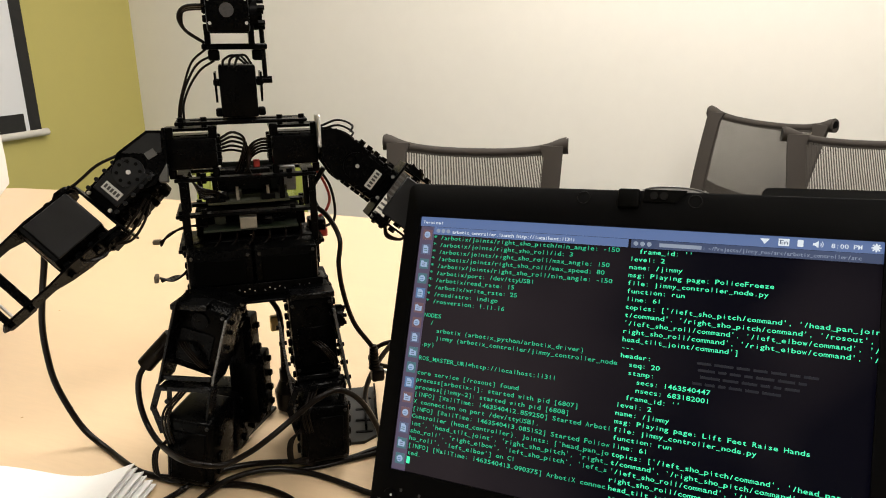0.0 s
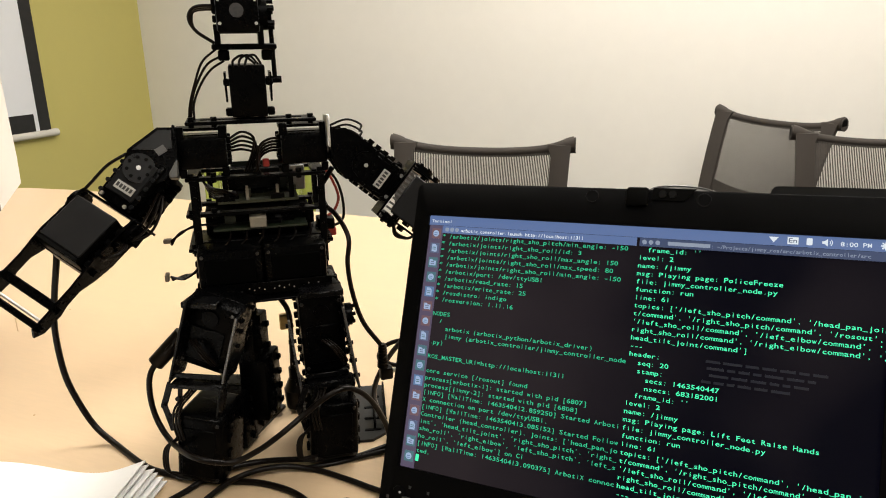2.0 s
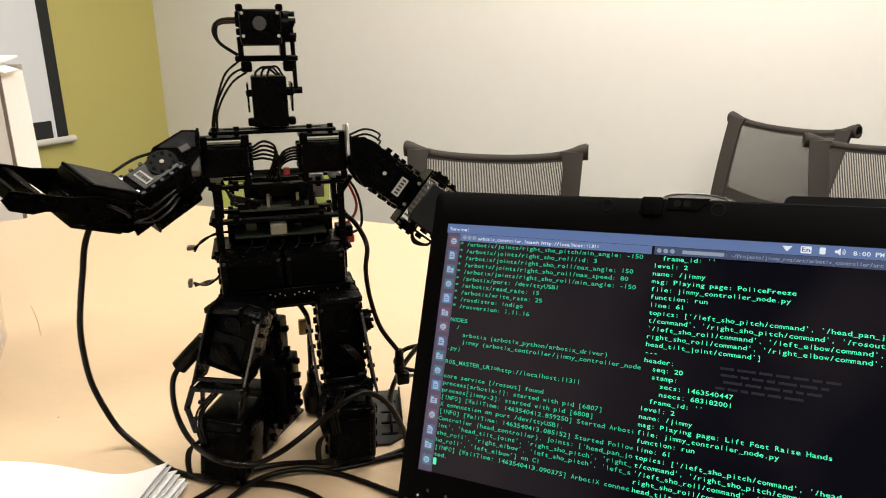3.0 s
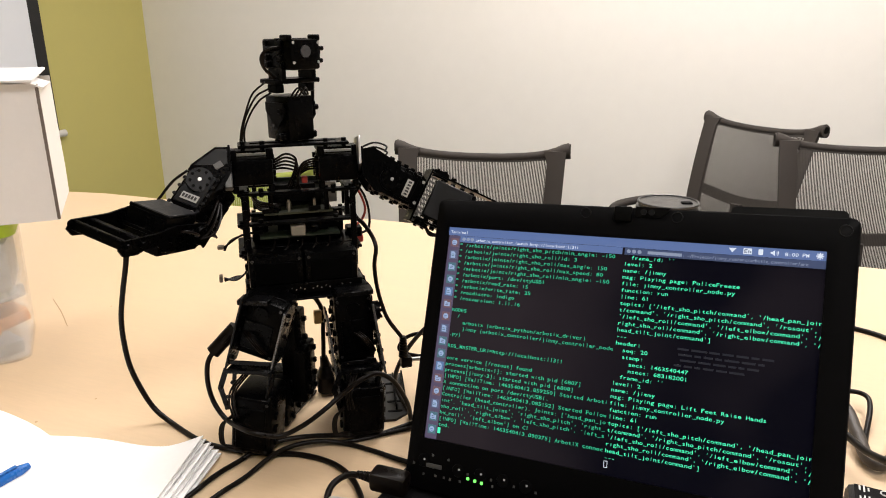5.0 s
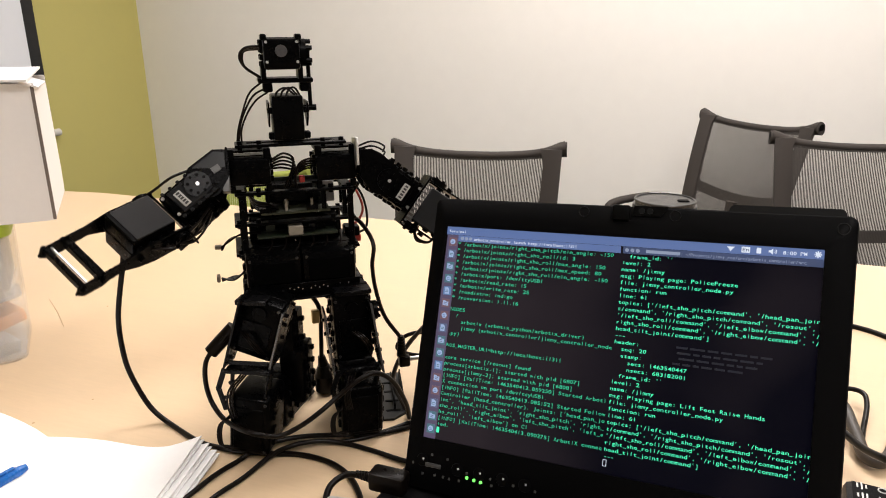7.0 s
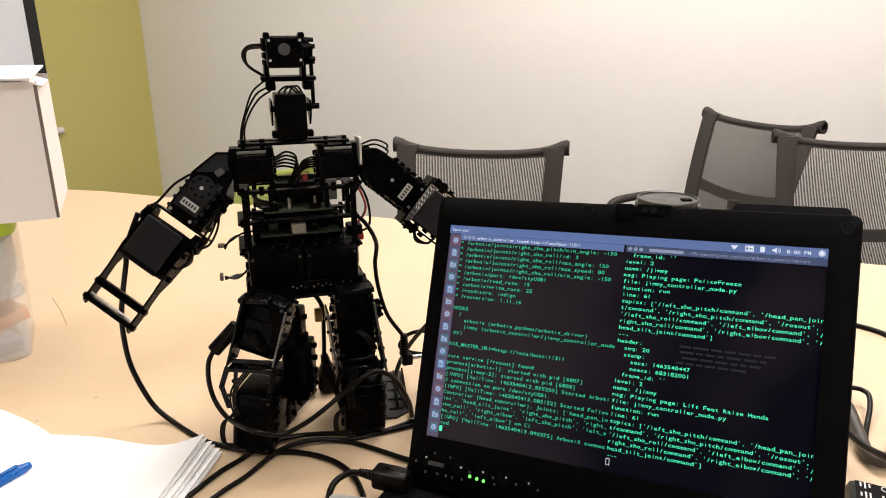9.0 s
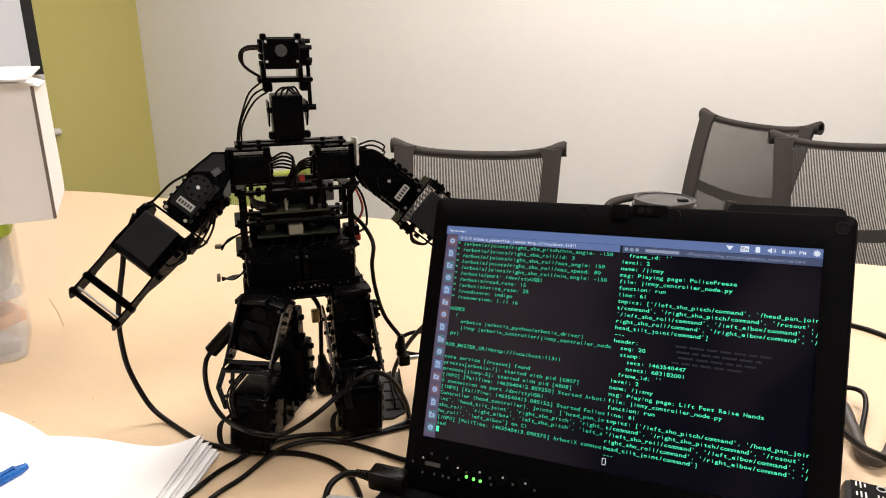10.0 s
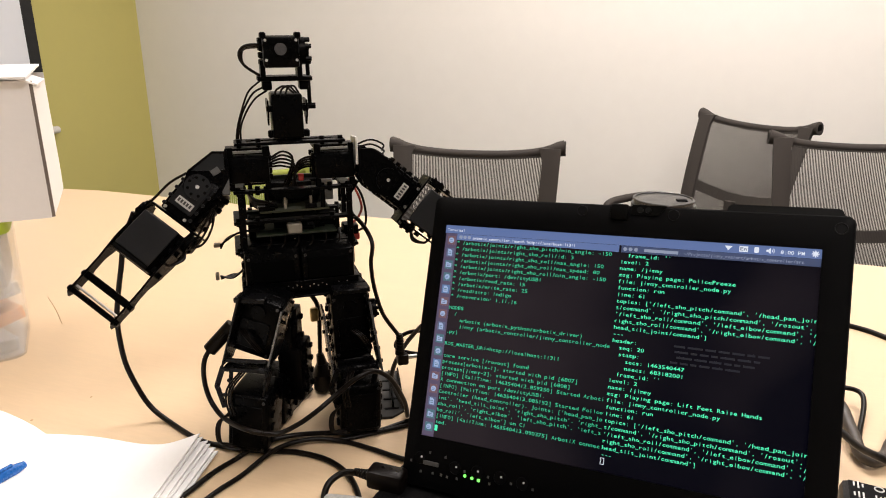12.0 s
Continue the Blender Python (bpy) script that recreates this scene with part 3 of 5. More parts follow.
    for u0, v in ((0.0108, v0 + 31 * pitch), ):
        box(bm, (u0 + cell / 2, -v, z + 0.0004), (cell * 0.9, 0.0042, 0.0002))
    part("cursor", bm, TERMB, screen, "", False)
    bm = B()
    u, v = 0.1369 + cell / 2, v0 + 31 * pitch
    for dx, dy, sx, sy in ((-1, 0, 0.0004, 0.0042), (1, 0, 0.0004, 0.0042), (0, 1, 0.0024, 0.0004), (0, -1, 0.0024, 0.0004)):
        box(bm, (u + dx * 0.0011, -v + dy * 0.0021, z + 0.0004), (sx, sy, 0.0002))
    part("cursor", bm, UIW, screen, "", False)
    # on the bezel: webcam, latch, rubber pads
    part("latch", box(B(), (0.1335, 0.0170, 0.003), (0.0125, 0.011, 0.005), None, 0.0015), WEAVE, bez, "dark lid latch")
    part("latch_plate", slab(B(), [(0.142, 0.0155), (0.160, 0.0155), (0.1655, 0.0225), (0.142, 0.0225)], 0.0024, 0.0033, None, "Z"), WEAVE, bez)
    for u in (0.1475, 0.153):
        part("webcam", rod(B(), (u, 0.019, 0.003), (u, 0.019, 0.0040), 0.0022, 16), KEYM, bez)
    for u, v in ((0.107, 0.0165), (0.170, 0.0165), (0.2705, 0.0135)):
        bm = B()
        ring = [(u + 0.0036 * math.cos(a), v + 0.0036 * math.sin(a), 0.0026) for a in (2 * math.pi * k / 16 for k in range(17))]
        tube(bm, ring, 0.0004, 6, 1)
        part("rubber_pad", bm, LIDM, bez)
    # controls under the display
    for u, v in ((0.0032, -0.1795), (0.0322, -0.1815), (0.0497, -0.1812), (0.0676, -0.1815), (0.0847, -0.182)):
        k = part("button", rod(B(), (u, v, 0.0022), (u, v, 0.0034), 0.0050, 20, 0.0044), BEZEL, bez)
        part("button_dot", rod(B(), (u + 0.001, v + 0.001, 0.0034), (u + 0.001, v + 0.001, 0.0037), 0.0008, 10), WHITEPR, k)
    part("power_slider", box(B(), (0.0125, -0.1822, 0.003), (0.013, 0.0032, 0.0016), None, 0.0006), GREYPR, bez)
    for u, v in ((0.0405, -0.1856), (0.0462, -0.1862), (0.0515, -0.1866)):
        part("indicator", rod(B(), (u, v, 0.0022), (u, v, 0.0030), 0.0012, 12), LEDG, bez, "glowing green status light")
    for u, v in ((-0.0045, -0.183), (0.0045, -0.1895), (0.0145, -0.1890), (0.0215, -0.1890), (0.0265, -0.1893), (0.0345, -0.189), (0.0400, -0.1826), (0.0585, -0.1828), (0.0600, -0.1872), (0.0762, -0.1838), (0.0925, -0.1845), (0.0105, -0.1745), (0.0235, -0.1755)):
        part("printed_symbol", box(B(), (u, v, 0.0026), (0.0016, 0.0018, 0.0004)), GREYPR, bez, "", False)
    part("maker_mark", box(B(), (0.1195, -0.1895, 0.0026), (0.021, 0.0034, 0.0004)), WHITEPR, bez, "plain light bar in place of the maker's name", False)
    part("antenna", slab(B(), rounded(0.203, 0.016, 0.273, 0.0285, 0.004), -0.030, -0.010, None, "Z"), LIDM, t, "black antenna bulge on the lid's edge")
    # base with keyboard, flat on the table, and the hinge
    inv = SCREEN.inverted() @ Matrix.Translation(SA) @ pose(0, 0, 0, 0, 0, LYAW)
    hy = -0.194 * math.sin(radians(LTILT))             # the hinge, before SA
    zb = TOP - SA.z
    base = part("base", box(B(), ((L + R) / 2, hy - 0.098, zb + 0.0068), (R - L, 0.270, 0.0116), None, 0.003), LIDM, t, "", True, inv)
    part("hinge", rod(B(), ((L + R) / 2 - 0.03, hy - 0.002, zb + 0.0125), ((L + R) / 2 + 0.03, hy - 0.002, zb + 0.0125), 0.006), BEZEL, t, "", True, inv)
    key = mesh_of("key", box(B(), (0, 0, 0), (0.0155, 0.0155, 0.004), None, 0.0012, 1), KEYM, True)
    for r in range(5):
        for c in range(14):
            same_part("key", key, base, Matrix.Translation((L + 0.030 + c * 0.0182 + (r % 2) * 0.004, hy - 0.040 - r * 0.0182, zb + 0.0135)))
    part("palm_rest", box(B(), ((L + R) / 2, hy - 0.185, zb + 0.0131), (R - L - 0.01, 0.07, 0.0012), None, 0.0005), BEZEL, base)
    return t


laptop()


# ------------------------------------------------------------ the robot
ROBOT = pose(-0.0902, 0.7022, TOP, 0, 0, 19.5)
robot = thing("humanoid_robot", ROBOT, "small black humanoid robot of servos and brackets standing on the table", "robot")
SHOULDER, OFF, OUT, UP, TIP, HALF, TWIST = 0.055, 0.0254, -0.0186, 0.041, 0.081, 0.0217, -18


def bolts(bm, pts, r=0.0017, h=0.0022, d=(0, -1, 0)):
    for p in pts:
        rod(bm, p, [a + h * b for a, b in zip(p, d)], r, 8)
    return bm


def servo(name, parent, c, s, m=None, label=""):
    """A moulded servo: bevelled body, a waist line, lugs with nuts along its long edges."""
    bm = B()
    x, y, z = s
    box(bm, c, s, None, 0.0022, 2)
    for sx in (-1, 1):
        for k in range(4):
            zz = c[2] - z * 0.36 + z * 0.72 * k / 3
            box(bm, (c[0] + sx * (x / 2 + 0.0012), c[1] - y * 0.18, zz), (0.0030, 0.0050, 0.0046), None, 0.0006, 1)
            box(bm, (c[0] + sx * (x / 2 + 0.0012), c[1] + y * 0.30, zz), (0.0030, 0.0040, 0.0046), None, 0.0006, 1)
    box(bm, (c[0], c[1] - y * 0.02, c[2]), (x + 0.0012, y * 0.10, z + 0.0012), None, 0.0005, 1)
    ob = part(name, bm, SERVO, parent, label, True, m)
    return ob


# --- feet and legs
def strap(bm, p0, p1, w, th):
    """A flat bar between two points in a plane of constant depth."""
    a, b = Vector(p0), Vector(p1)
    d = b - a
    q = Matrix.Translation((a + b) / 2) @ Matrix.Rotation(math.atan2(d.x, d.z), 4, "Y")
    return box(bm, (0, 0, 0), (w, th, d.length + w * 0.5), q, min(w, th) * 0.25, 1)


def side_sheet(bm, top, bot, th, depth=0.034):
    """A bent side plate: straight front edge from top to bot, scalloped rear edge, leaning with the leg."""
    zt, zb = top[1], bot[1]
    h = zt - zb
    out = [(-0.010, zt), (0.004, zt + 0.003), (depth * 0.55, zt - h * 0.10), (depth * 0.40, zt - h * 0.42), (depth * 0.52, zt - h * 0.72), (depth * 0.32, zb - 0.002), (-0.010, zb)]

    def x_at(z):
        return bot[0] + (top[0] - bot[0]) * (z - zb) / h
    a = [bm.verts.new((x_at(z) - th / 2, y, z)) for y, z in out]
    b = [bm.verts.new((x_at(z) + th / 2, y, z)) for y, z in out]
    bm.faces.new(a)
    bm.faces.new(b[::-1])
    for k in range(len(a)):
        n = (k + 1) % len(a)
        bm.faces.new((a[k], b[k], b[n], a[n]))
    for k in (0.10, 0.28, 0.5, 0.72, 0.9):
        z = zt - h * k
        bolts(bm, [(x_at(z) + th / 2, -0.003 + 0.012 * (k % 0.3), z)], 0.0017, 0.0020, (1, 0, 0))
        bolts(bm, [(x_at(z) - th / 2, -0.003 + 0.012 * (k % 0.3), z)], 0.0017, 0.0020, (-1, 0, 0))
    return bm


def leg(m, outer, inner, knee, thigh, lean, ankle, turn):
    """One leg in its own space m: front edges of the side plates, knee bar, thigh servo, ankle servo."""
    for side, (top, bot) in (("outer", outer), ("inner", inner)):
        plate = part("thigh_plate", side_sheet(B(), top, bot, 0.0016), EDGEM, robot, "", True, m)
        part("leg_rail", strap(B(), (top[0], -0.0107, top[1]), (bot[0], -0.0107, bot[1]), 0.0019, 0.0014), RAILM if (side == "inner") == (turn < 0) or turn == 0 else EDGEM, plate, "bare edge of the leg plate, glint put into its colour")
    x0, x1, kz = knee
    # thigh servo with its lid, screws and loose wires
    c, sz = thigh
    mt = m @ Matrix.Translation(c) @ pose(0, 0, 0, 0, lean, 0)
    servo("thigh_servo", robot, (0, 0, 0), sz, mt)
    bm = box(B(), (0, -sz[1] / 2 - 0.0006, -sz[2] * 0.12), (sz[0] * 0.72, 0.0016, sz[2] * 0.5), None, 0.0005, 1)
    rod(bm, (0, -sz[1] / 2, sz[2] * 0.3), (0, -sz[1] / 2 - 0.0022, sz[2] * 0.3), 0.0060, 18)
    part("servo_cap", bm, SERVO, robot, "", True, mt)
    for i, j in ((-1, -1), (-1, 1), (1, -1), (1, 1)):
        part("servo_screw", bolts(B(), [(i * sz[0] * 0.42, -sz[1] / 2 + 0.0004, j * sz[2] * 0.43)], 0.0013, 0.0014), DARKSCREW, robot, "", True, mt)
    # knee: two folded strips, one over the other
    bm = B()
    box(bm, ((x0 + x1) / 2, -0.0120, kz - 0.0022), (x1 - x0, 0.0016, 0.0038), None, 0.0004, 1)
    box(bm, ((x0 + x1) / 2, -0.0060, kz - 0.0004), (x1 - x0 - 0.002, 0.0120, 0.0012), None, 0.0003, 1)
    box(bm, ((x0 + x1) / 2 - 0.001, -0.0080, kz + 0.0042), (x1 - x0 - 0.004, 0.0016, 0.0036), None, 0.0004, 1)
    bolts(bm, [(x0 + 0.004, -0.0126, kz - 0.002), (x1 - 0.004, -0.0126, kz - 0.002)], 0.0015, 0.0012)
    part("knee_bar", bm, EDGEM, robot, "folded knee bracket", True, m)
    # shin: bent straps round an opening
    ax0, ax1, az, atilt = ankle
    bm = B()
    strap(bm, (x0, -0.012, kz - 0.001), (x0 - 0.0065, -0.012, kz - 0.018), 0.0045, 0.0014)
    strap(bm, (x0 - 0.0065, -0.012, kz - 0.018), (x0 - 0.002, -0.012, kz - 0.037), 0.0045, 0.0014)
    strap(bm, (x0 + 0.007, -0.011, kz - 0.002), (x0 + 0.004, -0.011, kz - 0.026), 0.0034, 0.0014)
    strap(bm, (x0 - 0.003, -0.013, kz - 0.026), (x0 + 0.008, -0.013, kz - 0.024), 0.0030, 0.0014)
    bolts(bm, [(x0 - 0.006, -0.0125, kz - 0.018), (x0 - 0.001, -0.0125, kz - 0.034), (x0 + 0.005, -0.0115, kz - 0.012)], 0.0019, 0.0018)
    part("shin_plate", bm, EDGEM, robot, "bent shin bracket with openings", True, m)
    bm = strap(B(), (x1, -0.012, kz), (x1 - 0.0045, -0.012, kz - 0.022), 0.0022, 0.012)
    strap(bm, (x1 - 0.0045, -0.012, kz - 0.022), (x1 - 0.007, -0.010, kz - 0.050), 0.0022, 0.012)
    part("shin_plate", bm, EDGEM, robot, "", True, m)
    # ankle servo with rounded corners, an inset face and a row of lugs
    w = ax1 - ax0
    ma = m @ Matrix.Translation(((ax0 + ax1) / 2, 0.000, az / 2 + 0.0035)) @ pose(0, 0, 0, 0, atilt, 0)
    h = az - 0.006
    bm = box(B(), (0, 0, 0), (w, 0.040, h), None, 0.0042, 3)
    for k in range(4):
        box(bm, (w / 2 + 0.0008, -0.008, -h * 0.33 + h * 0.22 * k), (0.0028, 0.0060, 0.0056), None, 0.0007, 1)
        box(bm, (-w / 2 - 0.0008, -0.008, -h * 0.33 + h * 0.22 * k), (0.0028, 0.0060, 0.0056), None, 0.0007, 1)
    part("ankle_servo", bm, SERVO, robot, "rounded black ankle servo", True, ma)
    bm = box(B(), (0, -0.0203, -h * 0.04), (w * 0.74, 0.0014, h * 0.72), None, 0.0005, 1)
    part("ankle_face", bm, BLACK, robot, "", True, ma)
    for i, j in ((-1, -1), (-1, 1), (1, -1), (1, 1)):
        part("servo_screw", bolts(B(), [(i * w * 0.40, -0.0198, j * h * 0.41)], 0.0013, 0.0014), DARKSCREW, robot, "", True, ma)
    # lighter, shinier strip for the highlight along the servo's top edge
    part("ankle_edge", box(B(), (w * 0.06, -0.0175, h / 2 - 0.0018), (w * 0.76, 0.0040, 0.0012), None, 0.0004, 1), EDGEM, robot, "", True, ma)
    servo("rear_ankle_servo", robot, (0.004, 0.042, 0.030), (0.034, 0.036, 0.046), m)
    # wires round the joints
    bm = B()
    for k in range(3):
        a = 0.0022 * k
        tube(bm, [(ax0 + 0.004, -0.016, az * 0.75 - a), (ax0 - 0.006 - a * 0.6, -0.019, az * 0.55), (ax0 - 0.007 - a * 0.6, -0.021, az * 0.28), (ax0 - 0.001, -0.021, 0.010 + a), (ax0 + 0.008, -0.019, 0.008 + a)], 0.0009, 6, 6)
        tube(bm, [(ax0 + 0.010 + a, -0.008, kz - 0.006), (ax0 + 0.004 + a, -0.020, kz - 0.014), (ax0 + 0.002 + a, -0.022, az - 0.004), (ax0 + 0.004 + a, -0.0216, az - 0.018)], 0.0009, 6, 6)
        tube(bm, [(x0 + 0.014 + a, -0.003, kz + 0.030), (x0 + 0.020 + a, -0.008, kz + 0.026), (x0 + 0.026 + a, -0.006, kz + 0.016), (x0 + 0.028 + a, -0.002, kz + 0.010)], 0.0008, 6, 6)
    tagged(part("leg_wire", bm, RUBBER, robot, "looped servo wires", True, m), kind="stuff")


LEG_R = pose(-0.056, -0.050, 0, 0, 0, -24)
LEG_L = pose(0.036, -0.050, 0)
leg(LEG_R, ((0.0042, 0.1428), (-0.0154, 0.0819)), ((0.0387, 0.1318), (0.0239, 0.0832)), (-0.0148, 0.0250, 0.0815), ((0.0115, 0.016, 0.1128), (0.0345, 0.034, 0.0510)), 17.5, (-0.0120, 0.0225, 0.0600, 6), -1)
leg(LEG_L, ((0.0130, 0.1259), (0.0222, 0.0600)), ((-0.0259, 0.1204), (-0.0189, 0.0443)), (-0.0170, 0.0176, 0.0690), ((-0.0010, 0.020, 0.1010), (0.0320, 0.036, 0.0600)), -2, (-0.0170, 0.0190, 0.0535, 2), 0)
# hips, brackets and the blocks behind the plates
for m, x, z, w in ((LEG_R, 0.011, 0.1400, 0.026), (LEG_L, -0.001, 0.1375, 0.031)):
    bm = box(B(), (x, 0.000, z), (w, 0.014, 0.0014), None, 0.0004, 1)
    box(bm, (x, -0.0066, z - 0.0016), (w, 0.0014, 0.0036), None, 0.0004, 1)
    part("hip_bracket", bm, EDGEM, robot, "", True, m)
    servo("hip_servo", robot, (x + 0.001, 0.034, 0.1180), (0.028, 0.040, 0.034), m)
bm = rod(B(), (0.0165, 0.010, 0.1120), (0.0215, 0.010, 0.1120), 0.0085, 20)
bolts(bm, [(0.0215, 0.010 + 0.006 * math.cos(a), 0.1120 + 0.006 * math.sin(a)) for a in (0.3, 1.5, 2.8, 4.0, 5.2)], 0.0016, 0.0024, (1, 0, 0))
part("horn", bm, BLACK, robot, "round servo horn with nuts", True, LEG_L)
servo("knee_servo", robot, (0.0215, 0.050, 0.0720), (0.0145, 0.030, 0.0740), LEG_R)
servo("heel_servo", robot, (0.0285, 0.050, 0.0520), (0.0150, 0.030, 0.0520), LEG_R)
servo("knee_servo", robot, (0.0020, 0.052, 0.0800), (0.0300, 0.034, 0.0500), LEG_L)
for m, w, d in ((pose(-0.0365, 0.002, 0, 0, 0, -32), 0.038, 0.098), (pose(0.0600, 0.004, 0, 0, 0, -9), 0.058, 0.090)):
    sole = slab(B(), [(-w / 2, -d / 2 + 0.010), (-w / 2 + 0.012, -d / 2), (w / 2 - 0.012, -d / 2), (w / 2, -d / 2 + 0.010), (w / 2, d / 2), (-w / 2, d / 2)], 0.0, 0.0024, None, "Z")
    foot = part("foot", sole, SOLE, robot, "dark sheet-metal sole with slots", False, m)
    for k in range(4):
        part("slot", slab(B(), rounded(w * 0.18, -d * 0.36 + k * d * 0.2, w * 0.42, -d * 0.33 + k * d * 0.2, 0.0012, 2), 0.0024, 0.0030, None, "Z"), WEAVE, foot, "", False)
    part("foot_rim", box(B(), (w / 2 - 0.001, 0.004, 0.0060), (0.0018, d - 0.024, 0.0085), None, 0.0004, 1), BLACK, foot)
    part("foot_rim", box(B(), (w / 2 - 0.010, 0.004, 0.0050), (0.0018, d - 0.024, 0.0060), None, 0.0004, 1), BLACK, foot)

# --- pelvis block and torso frame
for x in (-0.0265, 0.0205):
    servo("pelvis_servo", robot, (x, 0.004, 0.1475), (0.0455, 0.060, 0.0360), None, "black servo block over the hips")
    part("servo_lid", box(B(), (x, -0.0268, 0.1500), (0.036, 0.0016, 0.0190), None, 0.0006, 1), MATTE, robot)
    for i, j in ((-1, -1), (-1, 1), (1, -1), (1, 1)):
        part("servo_screw", bolts(B(), [(x + i * 0.0195, -0.0262, 0.1490 + j * 0.0130)], 0.0013, 0.0014), DARKSCREW, robot)
# added dark block fills the space behind the hip servos
part("pelvis", box(B(), (-0.003, 0.030, 0.1430), (0.094, 0.030, 0.026), None, 0.002, 1), MATTE, robot, "black filler block behind the hip servos")
for x, w in ((-0.0475, 0.0052), (0.0450, 0.0052)):
    bm = box(B(), (x, -0.0010, 0.1780), (w, 0.0016, 0.0700), None, 0.0004, 1)
    bolts(bm, [(x, -0.0018, z) for z in (0.148, 0.158, 0.174, 0.200, 0.208)], 0.0015, 0.0014)
    part("side_upright", bm, BLACK, robot, "narrow upright strip of the frame")
bm = B()
for k in range(6):
    x = -0.034 + 0.012 * k
    tube(bm, [(x, 0.000, 0.1580), (x + 0.003, -0.010, 0.1635), (x + 0.008, -0.006, 0.1680), (x + 0.010, 0.012, 0.1720)], 0.0009, 6, 5)
tagged(part("frame_wire", bm, RUBBER, robot, "short black wires inside the frame"), kind="stuff")
part("hip_plate", box(B(), (0.000, -0.004, 0.1285), (0.106, 0.066, 0.0022), None, 0.0006, 1), BLACK, robot)
part("front_strip", box(B(), (-0.003, -0.0280, 0.1350), (0.098, 0.0016, 0.0100), None, 0.0004, 1), BLACK, robot)
bm = B()
for k in range(22):
    if k % 6 != 5:
        rod(bm, (-0.040 + k * 0.0036, -0.0288, 0.1345 + (k % 2) * 0.0016), (-0.040 + k * 0.0036, -0.0294, 0.1345 + (k % 2) * 0.0016), 0.0006, 6)
part("solder_point", bm, SCREW, robot, "row of bright solder points")
for z, x0, x1, y0, y1 in ((0.1600, -0.056, 0.052, 0.000, 0.056), (0.1865, -0.055, 0.050, 0.000, 0.044), (0.2135, -0.053, 0.049, 0.000, 0.044), (0.2535, -0.049, 0.045, 0.006, 0.030)):
    bm = box(B(), ((x0 + x1) / 2, y0 + 0.004, z), (x1 - x0, 0.009, 0.0026), None, 0.0006, 1)
    box(bm, ((x0 + x1) / 2, y1 - 0.004, z), (x1 - x0, 0.008, 0.0026), None, 0.0006, 1)
    for sx in (x0 + 0.005, x1 - 0.005):
        box(bm, (sx, (y0 + y1) / 2, z), (0.0100, y1 - y0 - 0.012, 0.0026), None, 0.0006, 1)
    pts = [(x0 + 0.004, y0 + 0.004, z + 0.0012), (x1 - 0.004, y0 + 0.004, z + 0.0012), (x0 + 0.020, y0 + 0.004, z + 0.0012), (x1 - 0.020, y0 + 0.004, z + 0.0012)]
    bolts(bm, pts, 0.0022, 0.0030, (0, 0, 1))
    bolts(bm, [(p[0], p[1], z - 0.0012) for p in pts], 0.0020, 0.0020, (0, 0, -1))
    part("frame_plate", bm, BLACK, robot, "slotted black frame plate")
for x, z0, z1, y in ((-0.0455, 0.190, 0.216, 0.004), (-0.0380, 0.190, 0.216, 0.046), (-0.0255, 0.193, 0.216, 0.010), (0.0230, 0.193, 0.216, 0.010), (0.0405, 0.190, 0.216, 0.004), (0.0440, 0.190, 0.216, 0.046),
                     (-0.0490, 0.164, 0.189, 0.004), (-0.0400, 0.164, 0.189, 0.046), (0.0465, 0.164, 0.189, 0.004), (0.0400, 0.164, 0.189, 0.046), (-0.0200, 0.164, 0.189, 0.030), (0.0200, 0.164, 0.189, 0.030)):
    part("standoff", rod(B(), (x, y, z0), (x, y, z1), 0.0023, 6), BLACK, robot)
# boards
# added dark block closes the bright gap between the frame plates
part("filler_block", box(B(), (-0.003, 0.034, 0.1740), (0.080, 0.026, 0.022), None, 0.002, 1), MATTE, robot, "black filler block inside the torso frame")
b1 = part("circuit_board", box(B(), (-0.002, 0.028, 0.1935), (0.060, 0.044, 0.0016)), PCBG, robot, "olive circuit board", False)
b2 = part("circuit_board", box(B(), (-0.002, 0.024, 0.1735), (0.070, 0.044, 0.0016)), PCB, robot, "dark circuit board", False)
part("display_board", box(B(), (0.004, 0.046, 0.2060), (0.050, 0.0020, 0.024)), PCB, robot, "", False)
rng = random.Random(5)
for par, z, n in ((b1, 0.1943, 14), (b2, 0.1743, 18)):
    for k in range(n):
        w, d, h = rng.uniform(0.003, 0.009), rng.uniform(0.003, 0.008), rng.uniform(0.0015, 0.006)
        part("chip", box(B(), (rng.uniform(-0.030, 0.028), rng.uniform(0.008, 0.044), z + h / 2), (w, d, h)), rng.choice((SERVO, SERVO, SERVO, DARKSCREW, PCBG)), par, "", False)
part("usb_socket", box(B(), (-0.004, 0.004, 0.1790), (0.0125, 0.012, 0.0085), None, 0.0006, 1), CONN, b2, "cream plug in the board's edge")
part("cable_clip", box(B(), (0.006, 0.022, 0.2200), (0.005, 0.005, 0.006), None, 0.0006, 1), REDP, robot, "small red connector")
for x in (-0.010, 0.0125):
    part("cable_clip", box(B(), (x, 0.012, 0.1985), (0.0022, 0.003, 0.012)), CONN, robot)
part("module", box(B(), (-0.004, 0.034, 0.2065), (0.040, 0.012, 0.016), None, 0.0008, 1), SERVO, robot)
part("module", box(B(), (0.030, 0.040, 0.2045), (0.012, 0.010, 0.020), None, 0.0008, 1), GREYP, robot, "grey module with two round ports")
